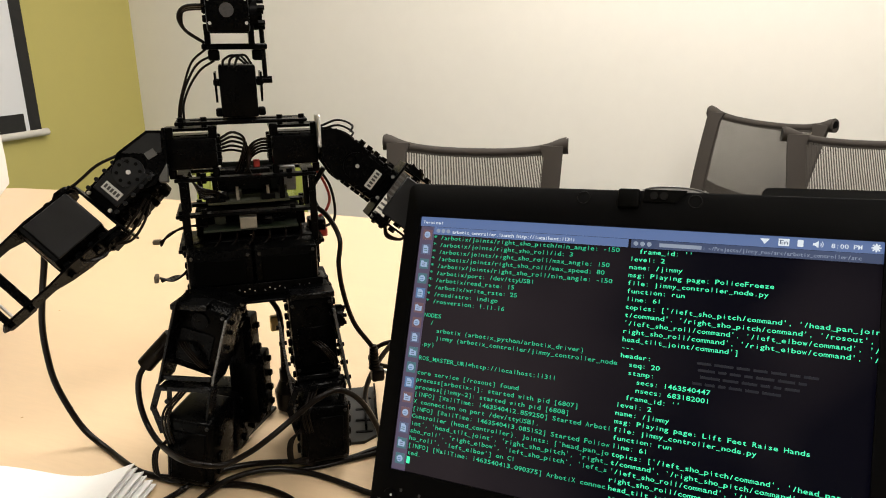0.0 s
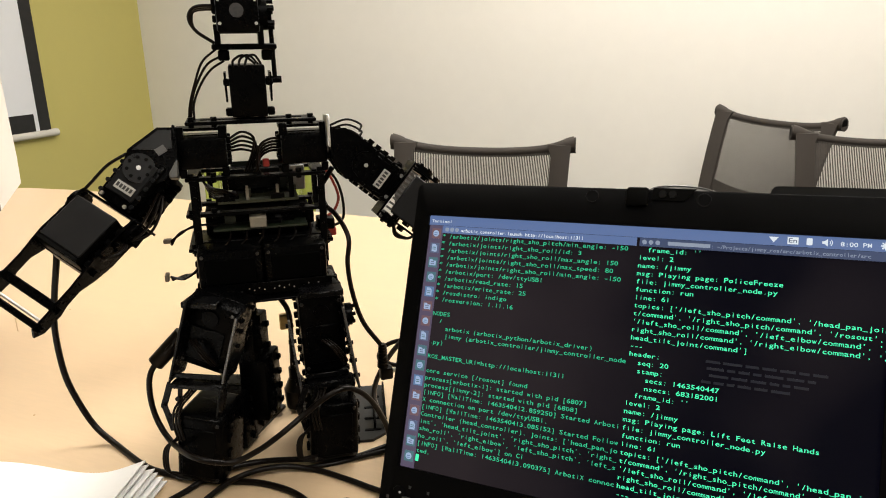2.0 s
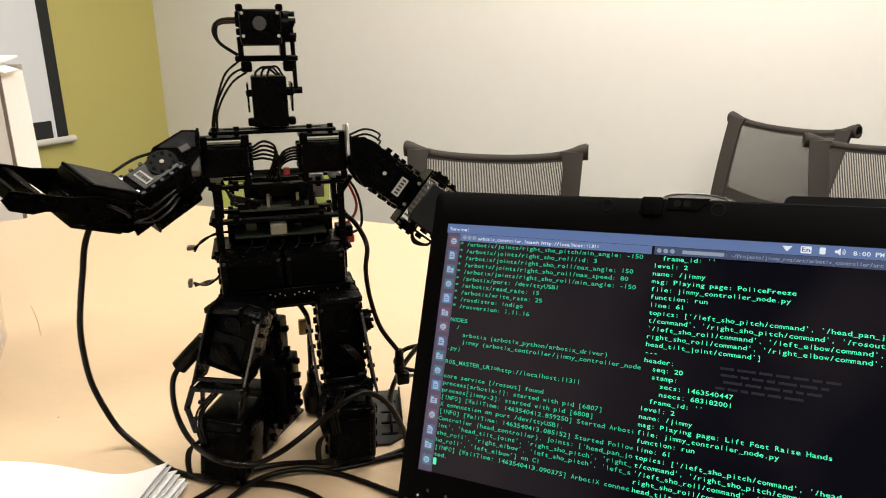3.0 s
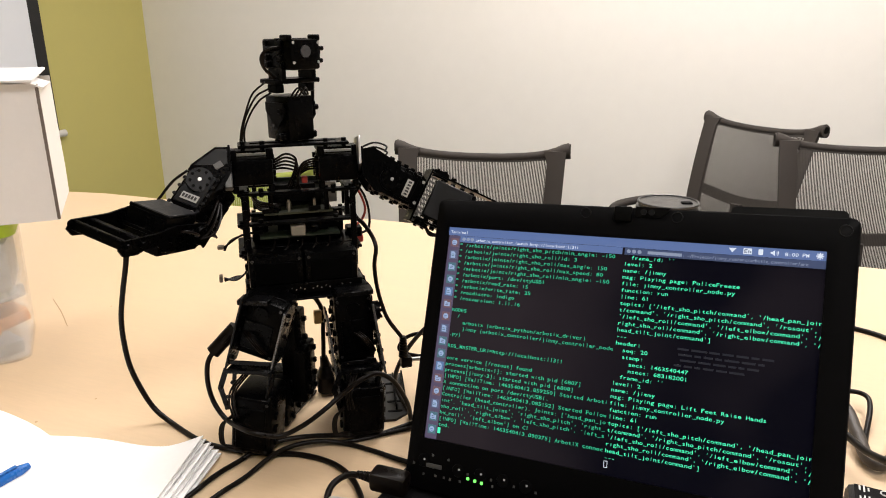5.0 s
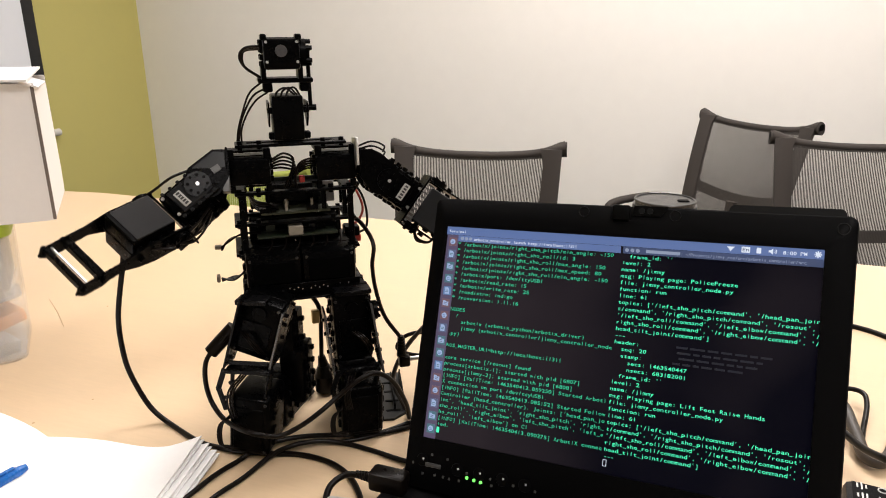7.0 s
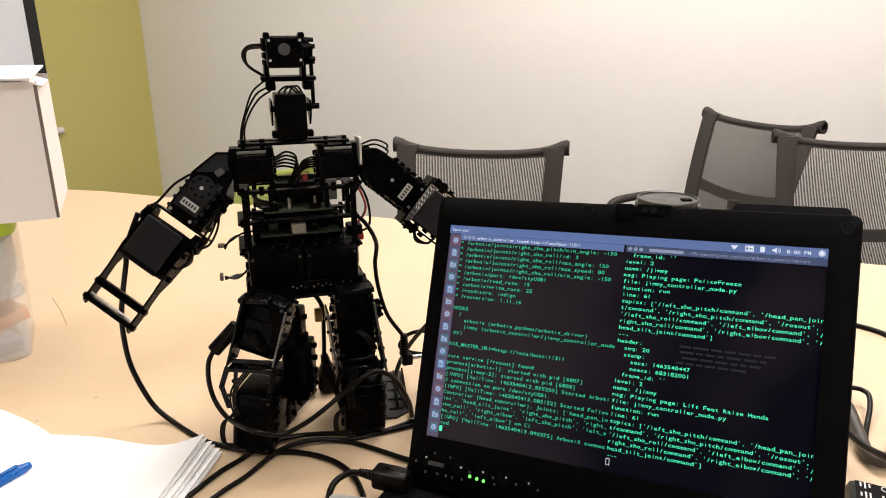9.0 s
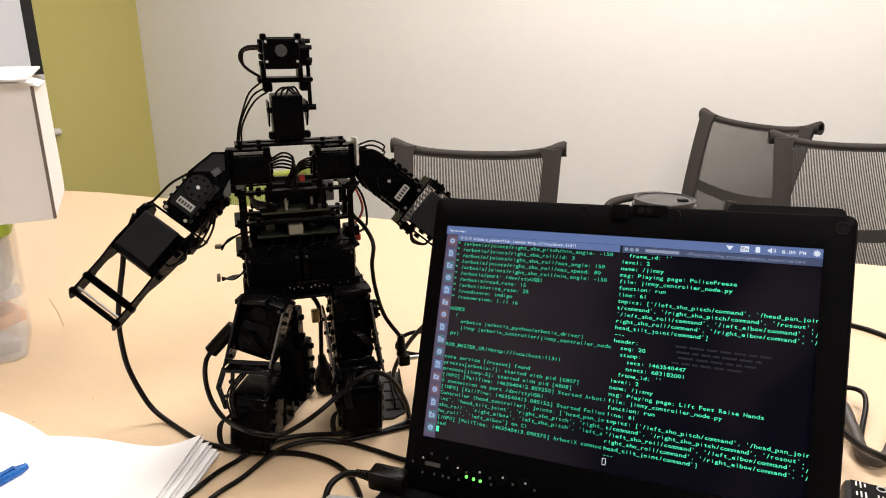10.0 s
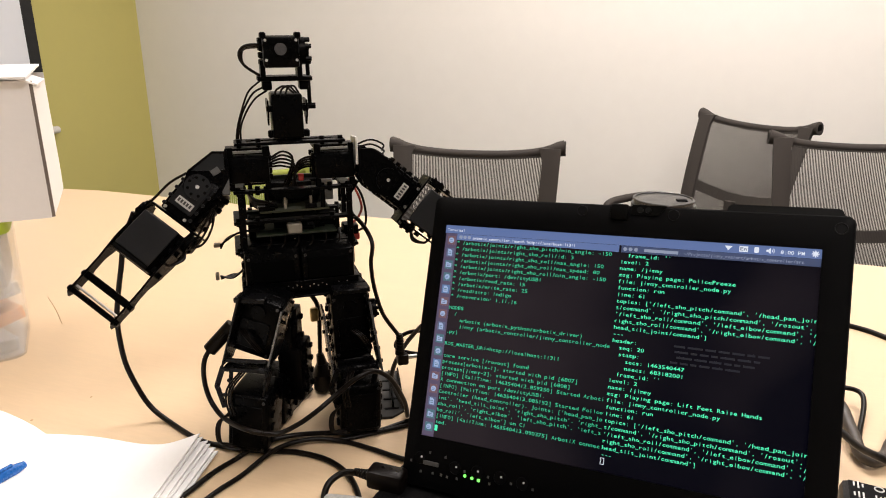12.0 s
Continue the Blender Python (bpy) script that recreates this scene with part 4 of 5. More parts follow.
# shoulder servos
for s in (-1, 1):
    sv = servo("shoulder_servo", robot, (s * 0.0365 - 0.002, 0.018, 0.2325), (0.034, 0.036, 0.0225))
    part("horn", rod(B(), (s * 0.0535 - 0.002, 0.014, 0.2345), (s * 0.0575 - 0.002, 0.014, 0.2345), 0.0085, 20), ALU if s > 0 else DARKSCREW, robot)
    part("shoulder_strap", box(B(), (s * 0.0365 - 0.002, 0.018, 0.2490), (0.036, 0.018, 0.0020)), BLACK, robot)
    for k in (-1, 1):
        part("shoulder_clamp", box(B(), (s * 0.0365 - 0.002 + k * 0.015, 0.004, 0.2475), (0.0060, 0.006, 0.009), None, 0.0008, 1), BLACK, robot)
        part("shoulder_clamp", box(B(), (s * 0.0365 - 0.002 + k * 0.015, 0.006, 0.2180), (0.0050, 0.006, 0.007), None, 0.0008, 1), BLACK, robot)
bm = B()
for k in range(5):
    y = 0.006 + 0.005 * k
    tube(bm, [(-0.019, y, 0.242 - 0.003 * k), (-0.010, y - 0.004, 0.247 - 0.004 * k), (-0.002 + 0.001 * k, y - 0.002, 0.242 - 0.004 * k), (-0.004, y, 0.230 - 0.003 * k), (-0.010 + 0.003 * k, y + 0.006, 0.216)], 0.0010, 6, 6)
    tube(bm, [(0.018, y, 0.240 - 0.003 * k), (0.010, y - 0.004, 0.241 - 0.003 * k), (0.002, y - 0.003, 0.236 - 0.003 * k), (-0.001, y, 0.222 - 0.002 * k), (0.002 - 0.002 * k, y + 0.004, 0.212)], 0.0010, 6, 6)
    tube(bm, [(-0.044, y, 0.215), (-0.036, y - 0.006, 0.208 - 0.003 * k), (-0.026, y - 0.004, 0.204 - 0.002 * k), (-0.018, y + 0.004, 0.198)], 0.0009, 6, 6)
tagged(part("torso_wire", bm, RUBBER, robot, "loose black servo wires in the chest"), kind="stuff")
bm = B()
for k in range(4):
    tube(bm, [(-0.034, 0.010 + 0.003 * k, 0.176), (-0.050, 0.006 + 0.003 * k, 0.178 - 0.001 * k), (-0.062, 0.004 + 0.002 * k, 0.172), (-0.068, 0.004, 0.168 - 0.001 * k)], 0.0009, 6, 6)
    tube(bm, [(-0.046, -0.004 + 0.003 * k, 0.154), (-0.053, -0.008 + 0.003 * k, 0.146 - 0.001 * k), (-0.061, -0.010 + 0.003 * k, 0.142), (-0.070, -0.010 + 0.003 * k, 0.1450 - 0.002 * k)], 0.0009, 6, 6)
tagged(part("side_wire", bm, RUBBER, robot, "loose wire ends at the side"), kind="stuff")
part("wire_plug", box(B(), (-0.0705, 0.007, 0.1675), (0.006, 0.006, 0.003), pose(0, 0, 0, 0, 0, 0), 0.0006, 1), WIREEND, robot)
part("wire_plug", box(B(), (-0.0725, -0.006, 0.1435), (0.003, 0.009, 0.005), None, 0.0006, 1), WIREEND, robot)
# wire pair and power lead at the back
part("red_lead", tube(B(), [(0.050, 0.030, 0.214), (0.058, 0.034, 0.200), (0.062, 0.034, 0.186), (0.058, 0.032, 0.176), (0.052, 0.030, 0.172)], 0.0012, 6), REDW, robot, "thin red lead")
part("orange_lead", tube(B(), [(0.052, 0.032, 0.214), (0.062, 0.036, 0.198), (0.066, 0.036, 0.180), (0.064, 0.034, 0.166), (0.052, 0.030, 0.162)], 0.0012, 6), RUBBER, robot)
part("strut", rod(B(), (0.0580, 0.030, 0.2120), (0.0440, 0.034, 0.1900), 0.0022, 8), BLACK, robot)
part("power_socket", box(B(), (0.050, 0.034, 0.1655), (0.014, 0.016, 0.010), None, 0.001, 1), BLACK, robot)
part("power_socket", box(B(), (0.054, 0.030, 0.1590), (0.008, 0.008, 0.007), None, 0.001, 1), REDP, robot)
part("data_cable", tube(B(), [(0.002, 0.020, 0.130), (0.006, 0.020, 0.112), (0.014, 0.020, 0.094), (0.0145, 0.025, 0.063), (0.014, 0.030, 0.036)], 0.0022, 10), RUBBER, robot, "black data lead hanging between the legs")
part("data_plug", box(B(), (0.0095, 0.0150, 0.0890), (0.0075, 0.006, 0.013), None, 0.001, 1), BRASS, robot, "brass plug shell")
bm = rod(B(), (0.0140, 0.030, 0.040), (0.0155, 0.030, 0.030), 0.0036, 16, 0.0052)
rod(bm, (0.0155, 0.030, 0.030), (0.0165, 0.030, 0.020), 0.0056, 16, 0.0112)
rod(bm, (0.0165, 0.030, 0.020), (0.0170, 0.030, 0.003), 0.0112, 16, 0.0104)
part("hanging_plug", bm, RUBBER, robot, "moulded black plug hanging behind the legs")

# --- head: turns on the neck
NECK = (-0.002, 0.028, 0.2545)
bm = B()
box(bm, (-0.0005, 0, 0.0205), (0.0260, 0.034, 0.0375), None, 0.0014, 2)
box(bm, (0, 0, 0.0005), (0.022, 0.022, 0.006), None, 0.001, 1)
head = part("head", bm, SERVO, robot, "sensor head on a neck servo", True, pose(*NECK))
for s in (-1, 1):
    part("neck_clamp", box(B(), (s * 0.0155, -0.004, 0.0460), (0.0080, 0.014, 0.0075), None, 0.001, 1), BLACK, head)
    part("neck_lug", box(B(), (s * 0.0150, -0.010, 0.0055), (0.0055, 0.008, 0.0060), None, 0.001, 1), BLACK, head)
    part("neck_lug", box(B(), (s * 0.0150, -0.010, 0.0270), (0.0055, 0.008, 0.0050), None, 0.001, 1), BLACK, head)
    part("neck_cheek", slab(B(), [(-0.014, 0.034), (0.012, 0.034), (0.012, 0.026), (-0.004, 0.012), (-0.014, 0.022)], s * 0.0155, s * 0.0170, None, "X"), BLACK, head)
bm = B()
for k in range(3):
    tube(bm, [(-0.010 + 0.004 * k, -0.016, 0.038), (-0.009 + 0.005 * k, -0.020, 0.043 + 0.001 * k), (-0.002 + 0.004 * k, -0.017, 0.046), (0.006 + 0.002 * k, -0.014, 0.040)], 0.0009, 6, 6)
part("neck_loom", bm, RUBBER, head)
part("head_bar", box(B(), (-0.0005, -0.004, 0.0520), (0.0455, 0.024, 0.0040), None, 0.0008, 1), BLACK, head)
servo("head_servo", head, (-0.0035, -0.012, 0.0740), (0.0290, 0.042, 0.0245))
for s in (-1, 1):
    part("head_bracket", box(B(), (-0.0035 + s * 0.0150, -0.012, 0.0585), (0.0040, 0.020, 0.0100)), BLACK, head)
    part("head_lug", box(B(), (-0.0035 + s * 0.0138, -0.026, 0.0872), (0.0050, 0.012, 0.0050), None, 0.001, 1), BLACK, head)
part("sensor_disc", rod(B(), (-0.0040, -0.0330, 0.0765), (-0.0040, -0.0342, 0.0765), 0.0048, 24), LENSM, head, "round grey disc on the face")
for sx in (-1, 1):
    for sz in (-1, 1):
        part("screw", bolts(B(), [(-0.0035 + sx * 0.0122, -0.0330, 0.0757 + sz * 0.0078)], 0.0012, 0.0010), SCREW, head, "bright corner screw")
bm = B()
rod(bm, (0.0110, -0.014, 0.0745), (0.0170, -0.014, 0.0745), 0.0112, 20)
rod(bm, (0.0170, -0.014, 0.0745), (0.0200, -0.014, 0.0745), 0.0060, 16)
bolts(bm, [(0.0170, -0.014 + 0.009 * math.cos(a), 0.0745 + 0.009 * math.sin(a)) for a in (0.2, 1.4, 2.7, 3.9, 4.6, 5.5)], 0.0019, 0.0048, (1, 0, 0))
part("head_horn", bm, BLACK, head)
part("side_rod", rod(B(), (0.0192, -0.010, 0.0640), (0.0198, -0.006, 0.0285), 0.0017, 8), BLACK, head)
part("rod_end", rod(B(), (0.0130, -0.006, 0.0280), (0.0245, -0.006, 0.0280), 0.0026, 10), BLACK, head)
bm = B()
for k in range(3):
    tube(bm, [(-0.017, -0.020 + 0.003 * k, 0.0800 - 0.001 * k), (-0.031, -0.021 + 0.002 * k, 0.0790 - 0.001 * k), (-0.0365 + 0.001 * k, -0.018, 0.0725), (-0.033, -0.016, 0.0636), (-0.021, -0.012, 0.0547)], 0.0012, 6, 6)
part("head_wire", bm, RUBBER, head, "loop of black wire")
bm = B()
for line in ([(-0.0225, 0.3050), (-0.0332, 0.2959), (-0.0402, 0.2797), (-0.0447, 0.2656), (-0.0465, 0.2545)], [(-0.0180, 0.3006), (-0.0296, 0.2944), (-0.0382, 0.2810), (-0.0431, 0.2679), (-0.0451, 0.2545)],
             [(-0.0175, 0.2968), (-0.0276, 0.2905), (-0.0360, 0.2795), (-0.0418, 0.2664), (-0.0428, 0.2545)]):
    tube(bm, [(x, 0.020, z) for x, z in line], 0.0009, 6, 6)
part("neck_wire", bm, RUBBER, robot, "black wires from neck to shoulder")


# --- arms: shoulder bracket, upper arm and forearm, each keyed
def arm_poses(side, pitch, roll, elbow):
    th, ph, ps = radians(pitch), radians(roll), radians(elbow)
    r = Matrix.Rotation(-th, 4, "X")
    s = Matrix.Translation((side * SHOULDER - (0.002 if side > 0 else 0), 0.012, 0.2365)) @ r
    up = s @ Matrix.Translation((side * OFF, OUT, -OFF * 0.75)) @ Matrix.Rotation(-side * ph, 4, "Y") @ Matrix.Rotation(radians(TWIST if side < 0 else 0), 4, "Z")
    fo = up @ Matrix.Translation((0, 0.004, -UP)) @ Matrix.Rotation(-ps, 4, "X")
    return s, up, fo


def arm(side):
    k = side
    bm = B()
    for y in (-0.0205, 0.0195):
        o = [(0, 0.009), (k * 0.012, 0.0095), (k * 0.032, -0.005), (k * 0.037, -0.018), (k * 0.031, -0.029), (k * 0.020, -0.032), (k * 0.009, -0.028), (0, -0.013)]
        slab(bm, o, y, y + 0.0018)
    box(bm, (k * 0.0012, 0, -0.001), (0.0020, 0.042, 0.024), None, 0.0006, 1)
    bracket = part("shoulder_bracket", bm, BLACK, robot, "folded black shoulder bracket")
    if side < 0:
        part("bracket_face", slab(B(), [(k * 0.003, 0.0070), (k * 0.0115, 0.0075), (k * 0.0290, -0.0055), (k * 0.0120, -0.0065), (k * 0.003, -0.0060)], -0.0210, -0.0206), COVER, bracket, "satin face of the bracket", False)
        # no opening here: a pale plate stands for the lit wall behind it
        part("bracket_window", box(B(), (k * 0.0125, -0.0212, -0.0010), (0.0070, 0.0008, 0.0052), pose(0, 0, 0, 0, 30 * k, 0)), DULL, bracket, "small pale plate for the bright wall seen through a cut-out", False)
        part("bracket_flange", box(B(), (k * 0.0035, -0.0165, -0.0200), (0.0065, 0.0075, 0.0140), None, 0.0008, 1), DULL, bracket, "grey metal flange")
    if side > 0:
        part("bracket_edge", box(B(), (-0.0012, -0.012, 0.008), (0.0024, 0.022, 0.024), None, 0.0006, 1), ALU, bracket, "bare aluminium edge")
    bm = rod(B(), (k * OFF, -0.0200, -OFF * 0.75), (k * OFF, -0.0225, -OFF * 0.75), 0.0105, 24)
    part("horn", bm, COVER if side < 0 else BLACK, bracket)
    part("screw", bolts(B(), [(k * OFF, -0.0225, -OFF * 0.75)], 0.0016, 0.0010), SCREW, bracket, "bright screw")
    part("bracket_hole", bolts(B(), [(k * OFF + 0.0075 * math.cos(a), -0.0225, -OFF * 0.75 + 0.0075 * math.sin(a)) for a in (q * math.pi / 4 for q in range(8))], 0.0013, 0.0006), WEAVE, bracket)
    if side > 0:
        bm = B()
        for q in range(3):
            tube(bm, [(k * 0.002, 0.010, 0.010 - 0.003 * q), (k * 0.016, 0.004, 0.015 - 0.004 * q), (k * 0.026, -0.004, 0.011 - 0.005 * q), (k * 0.024, -0.008, 0.006 - 0.004 * q)], 0.0009, 6, 6)
        part("shoulder_wire", bm, RUBBER, bracket)
    # upper arm, hanging down from the roll joint
    upper = servo("upper_arm", robot, (0, 0.018, -0.0095), (0.0295, 0.036, 0.041))
    tagged(upper, "black servo upper arm with a small label")
    lab = part("label", box(B(), (-k * 0.001, -0.0016, -0.0165), (0.0155, 0.0008, 0.0060)), LABELM, upper, "grey printed label", False)
    for q in range(5):
        part("label_mark", box(B(), (-k * 0.001 - 0.0056 + q * 0.0028, -0.0022, -0.0165), (0.0017, 0.0006, 0.0030)), INK, lab, "", False)
    bm = B()
    box(bm, (0, 0.014, -0.0315), (0.0516, 0.024, 0.0018), None, 0.0005, 1)
    for s in (-1, 1):
        box(bm, (s * 0.0252, 0.008, -UP / 2 - 0.0190), (0.0016, 0.016, UP - 0.0270), None, 0.0005, 1)
        rod(bm, (s * 0.0240, 0.004, -UP), (s * 0.0265, 0.004, -UP), 0.0075, 18)
        bolts(bm, [(s * 0.0265, 0.004 + 0.005 * math.cos(a), -UP + 0.005 * math.sin(a)) for a in (0.4, 2, 3.5, 5.1)], 0.0013, 0.0014, (s, 0, 0))
    part("elbow_bracket", bm, BLACK, upper, "black elbow bracket")
    if side > 0:
        # reflection of the chair mesh in the elbow plate, built as grey bars
        bm = B()
        for q in range(12):
            box(bm, (-0.024 + q * 0.0042, 0.0005, -0.0355), (0.0018, 0.0012, 0.0060))
        part("striped_reflection", bm, STRIPE, upper, "grey bars for the chair mesh mirrored in the elbow plate", False)
    if side < 0:
        bm = B()
        for q in range(3):
            tube(bm, [(-k * 0.0165, 0.010 + 0.004 * q, -0.006), (-k * (0.022 + 0.002 * q), 0.006 + 0.004 * q, -0.020), (-k * (0.025 + 0.0025 * q), 0.004 + 0.003 * q, -0.034), (-k * 0.026, 0.004, -0.044)], 0.0010, 6, 6)
        tube(bm, [(k * 0.014, -0.002, 0.004), (k * 0.019, -0.003, -0.010), (k * 0.021, -0.002, -0.026), (k * 0.024, 0, -0.042)], 0.0011, 6, 6)
        part("arm_wire", bm, RUBBER, upper, "thin black servo wires")
    if side > 0:
        bm = B()
        for q in range(5):
            rod(bm, (0.0150, 0.004 + 0.002 * q, 0.006 - q * 0.0075), (0.0185, 0.004 + 0.002 * q, 0.006 - q * 0.0075), 0.0024, 8)
        part("edge_nut", bm, BLACK, upper)
    bm = box(B(), (0, -0.0006, -0.0080), (0.0230, 0.0016, 0.0300), None, 0.0005, 1)
    for q in range(5):
        for s2 in (-1, 1):
            rod(bm, (s2 * 0.0135, 0.0002, 0.006 - q * 0.0078), (s2 * 0.0135, -0.0014, 0.006 - q * 0.0078), 0.0016, 8)
    part("servo_face", bm, COVER if side < 0 else SERVO, upper)
    for s2 in (-1, 1):
        part("screw", bolts(B(), [(s2 * 0.0100, -0.0012, -0.0275)], 0.0015, 0.0012), SCREW, upper, "bright screw")
    # forearm, hanging down from the elbow axis
    fore = servo("forearm", robot, (0, 0.001, -0.0180), (0.0340, 0.031, 0.039))
    tagged(fore, "black servo forearm ending in an open frame")
    part("servo_cover", box(B(), (0, -0.0152, -0.0165), (0.0335, 0.0016, 0.034), None, 0.0006, 1), COVER, fore, "satin dark grey servo cover")
    part("cover_slot", box(B(), (0, -0.0150, -0.0352), (0.0335, 0.0022, 0.0022)), WEAVE, fore, "", False)
    for s in (-1, 1):
        bm = slab(B(), [(-0.009, 0.008), (0.007, 0.008), (0.012, 0.0), (0.012, -0.022), (0.009, -0.036), (0.004, -0.048), (0.005, -0.060), (0.008, -0.067), (0.008, -TIP), (0.003, -TIP - 0.006), (-0.004, -TIP - 0.003), (-0.006, -0.050), (-0.010, -0.030)], s * HALF - 0.0008, s * HALF + 0.0008, None, "X")
        bolts(bm, [(s * (HALF + 0.0008), y, z) for y, z in ((-0.002, 0), (0.004, -0.012), (-0.004, -0.012), (0, -0.034), (0, -0.066), (0, -TIP))], 0.0024, 0.0028, (s, 0, 0))
        rail = part("frame_rail", bm, BLACK, fore, "flat black side rail")
        part("horn", rod(B(), (s * 0.0195, 0, 0), (s * (HALF + 0.0030), 0, 0), 0.0078, 18), BLACK, fore)
    for z, w in ((-0.0655, 0.0060), (-TIP, 0.0042)):
        part("cross_bar", box(B(), (0, 0, z), (2 * HALF, 0.0075, w), None, 0.0008, 1), BLACK, fore)
    part("end_pin", rod(B(), (-HALF, -0.001, -TIP + 0.0042), (HALF, -0.001, -TIP + 0.0042), 0.0010, 8), ALU, fore, "thin bare metal rod")
    bm = B()
    for q in range(2):
        tube(bm, [(-k * 0.022, 0.002, -0.004), (-k * (0.028 + 0.002 * q), -0.004, -0.012), (-k * 0.026, -0.006, -0.022), (-k * 0.020, -0.004, -0.024)], 0.0011, 6, 6)
    part("forearm_wire", bm, RUBBER, fore)
    return bracket, upper, fore


ARM_R, ARM_L = arm(-1), arm(1)


# ------------------------------------------------------------ cables on the table
def cable(label, pts, r, material=None, name="cable"):
    return solid(name, tube(B(), pts, r, 10, 8), material or RUBBER, label, "cable")


ZT = TOP + 0.0024
cable("black lead rising from the table behind the robot's arm", [(-0.222, 0.672, 0.940), (-0.232, 0.668, 0.916), (-0.238, 0.668, 0.892), (-0.244, 0.670, 0.872), (-0.251, 0.673, 0.845), (-0.2525, 0.674, 0.820), (-0.250, 0.674, 0.795), (-0.242, 0.675, 0.769), (-0.232, 0.674, 0.752), (-0.214, 0.667, ZT), (-0.182, 0.643, ZT),
      (-0.164, 0.634, ZT), (-0.139, 0.628, ZT), (-0.114, 0.625, ZT), (-0.084, 0.624, ZT), (-0.058, 0.615, ZT), (-0.040, 0.600, ZT), (-0.028, 0.581, ZT), (-0.021, 0.555, ZT), (-0.024, 0.500, ZT)], 0.0024)
cable("black lead curving along the table to the laptop", [(-0.185, 0.500, ZT), (-0.159, 0.562, ZT), (-0.146, 0.593, ZT), (-0.134, 0.612, ZT), (-0.117, 0.630, 0.7465), (-0.090, 0.644, 0.7465), (-0.055, 0.649, 0.7465), (-0.026, 0.657, ZT), (0.003, 0.676, ZT), (0.045, 0.705, ZT)], 0.0022)
cable("thin black lead lying on the table", [(-0.165, 0.500, ZT), (-0.138, 0.563, ZT), (-0.122, 0.590, ZT), (-0.102, 0.622, 0.7465), (-0.075, 0.638, 0.7465), (-0.048, 0.642, ZT), (-0.022, 0.632, ZT), (0.008, 0.618, ZT), (0.040, 0.610, ZT)], 0.0021)
cable("short black lead beside the robot's foot", [(-0.058, 0.643, ZT), (-0.036, 0.650, ZT), (-0.012, 0.662, ZT), (0.010, 0.673, ZT), (0.050, 0.690, ZT)], 0.0018)


def loop_cable():
    """Lead with a ferrite bead that loops in front of the robot's feet."""
    t = thing("looped_cable", ROBOT, "black lead with a ferrite bead looped before the robot's feet", "cable")
    part("lead", tube(B(), [(-0.050, -0.032, 0.122), (-0.0641, -0.0400, 0.1105), (-0.0725, -0.0450, 0.1036), (-0.0831, -0.0400, 0.0916), (-0.0892, -0.0400, 0.0805), (-0.0906, -0.0400, 0.0622), (-0.0869, -0.0440, 0.0450), (-0.0768, -0.0602, 0.0363), (-0.0591, -0.0940, 0.0426), (-0.0378, -0.0940, 0.0349), (-0.0195, -0.0940, 0.0404), (-0.0030, -0.0940, 0.0504), (0.0145, -0.0880, 0.0597), (0.0315, -0.0880, 0.0715), (0.0464, -0.0850, 0.0738), (0.0616, -0.0800, 0.0609), (0.0744, -0.0720, 0.0341), (0.0801, -0.0600, 0.0115), (0.084, -0.040, 0.0026)], 0.0021, 10), RUBBER, t)
    part("ferrite_bead", tube(B(), [(-0.0641, -0.0400, 0.1105), (-0.0649, -0.0400, 0.1097), (-0.0823, -0.0400, 0.0924), (-0.0831, -0.0400, 0.0916)], 0.0060, 16, 3), RUBBER, t, "ferrite bead moulded on the lead")
    return t


loop_cable()


def power_lead():
    t = thing("power_lead", ROBOT, "black lead with an angled ribbed plug hanging from the robot's back", "cable")
    part("lead", tube(B(), [(0.048, 0.030, 0.182), (0.057, 0.012, 0.176), (0.0630, -0.007, 0.162), (0.0610, -0.009, 0.142), (0.0635, -0.009, 0.118), (0.071, -0.009, 0.091), (0.0845, -0.009, 0.069)], 0.0020, 8), RUBBER, t)
    bm = B()
    for k in range(7):
        rod(bm, (0.0862, -0.009, 0.067 - 0.0028 * k), (0.0862, -0.009, 0.0652 - 0.0028 * k), 0.0036 + 0.0002 * k, 12)
    rod(bm, (0.0862, -0.009, 0.069), (0.0862, -0.009, 0.042), 0.0027, 10)
    part("strain_relief", bm, RUBBER, t, "ribbed strain relief")
    part("plug", box(B(), (0.0887, -0.009, 0.0425), (0.011, 0.009, 0.011), None, 0.002, 2), RUBBER, t)
    part("plug_tip", rod(B(), (0.0932, -0.009, 0.0435), (0.1062, -0.009, 0.0435), 0.0022, 12), STEEL, t, "bright metal barrel")
    return t


power_lead()
cable("dark grey lead rising behind the laptop", [(0.000, 0.700, ZT), (-0.015, 0.725, 0.760), (-0.004, 0.730, 0.790), (0.020, 0.735, 0.818), (0.045, 0.745, 0.830)], 0.0022, GREYC)
cable("small dark loop of lead behind the laptop", [(0.030, 0.760, 0.790), (0.010, 0.750, 0.800), (-0.006, 0.745, 0.797), (-0.012, 0.742, 0.786), (0.004, 0.745, 0.778), (0.035, 0.760, 0.770)], 0.0020)


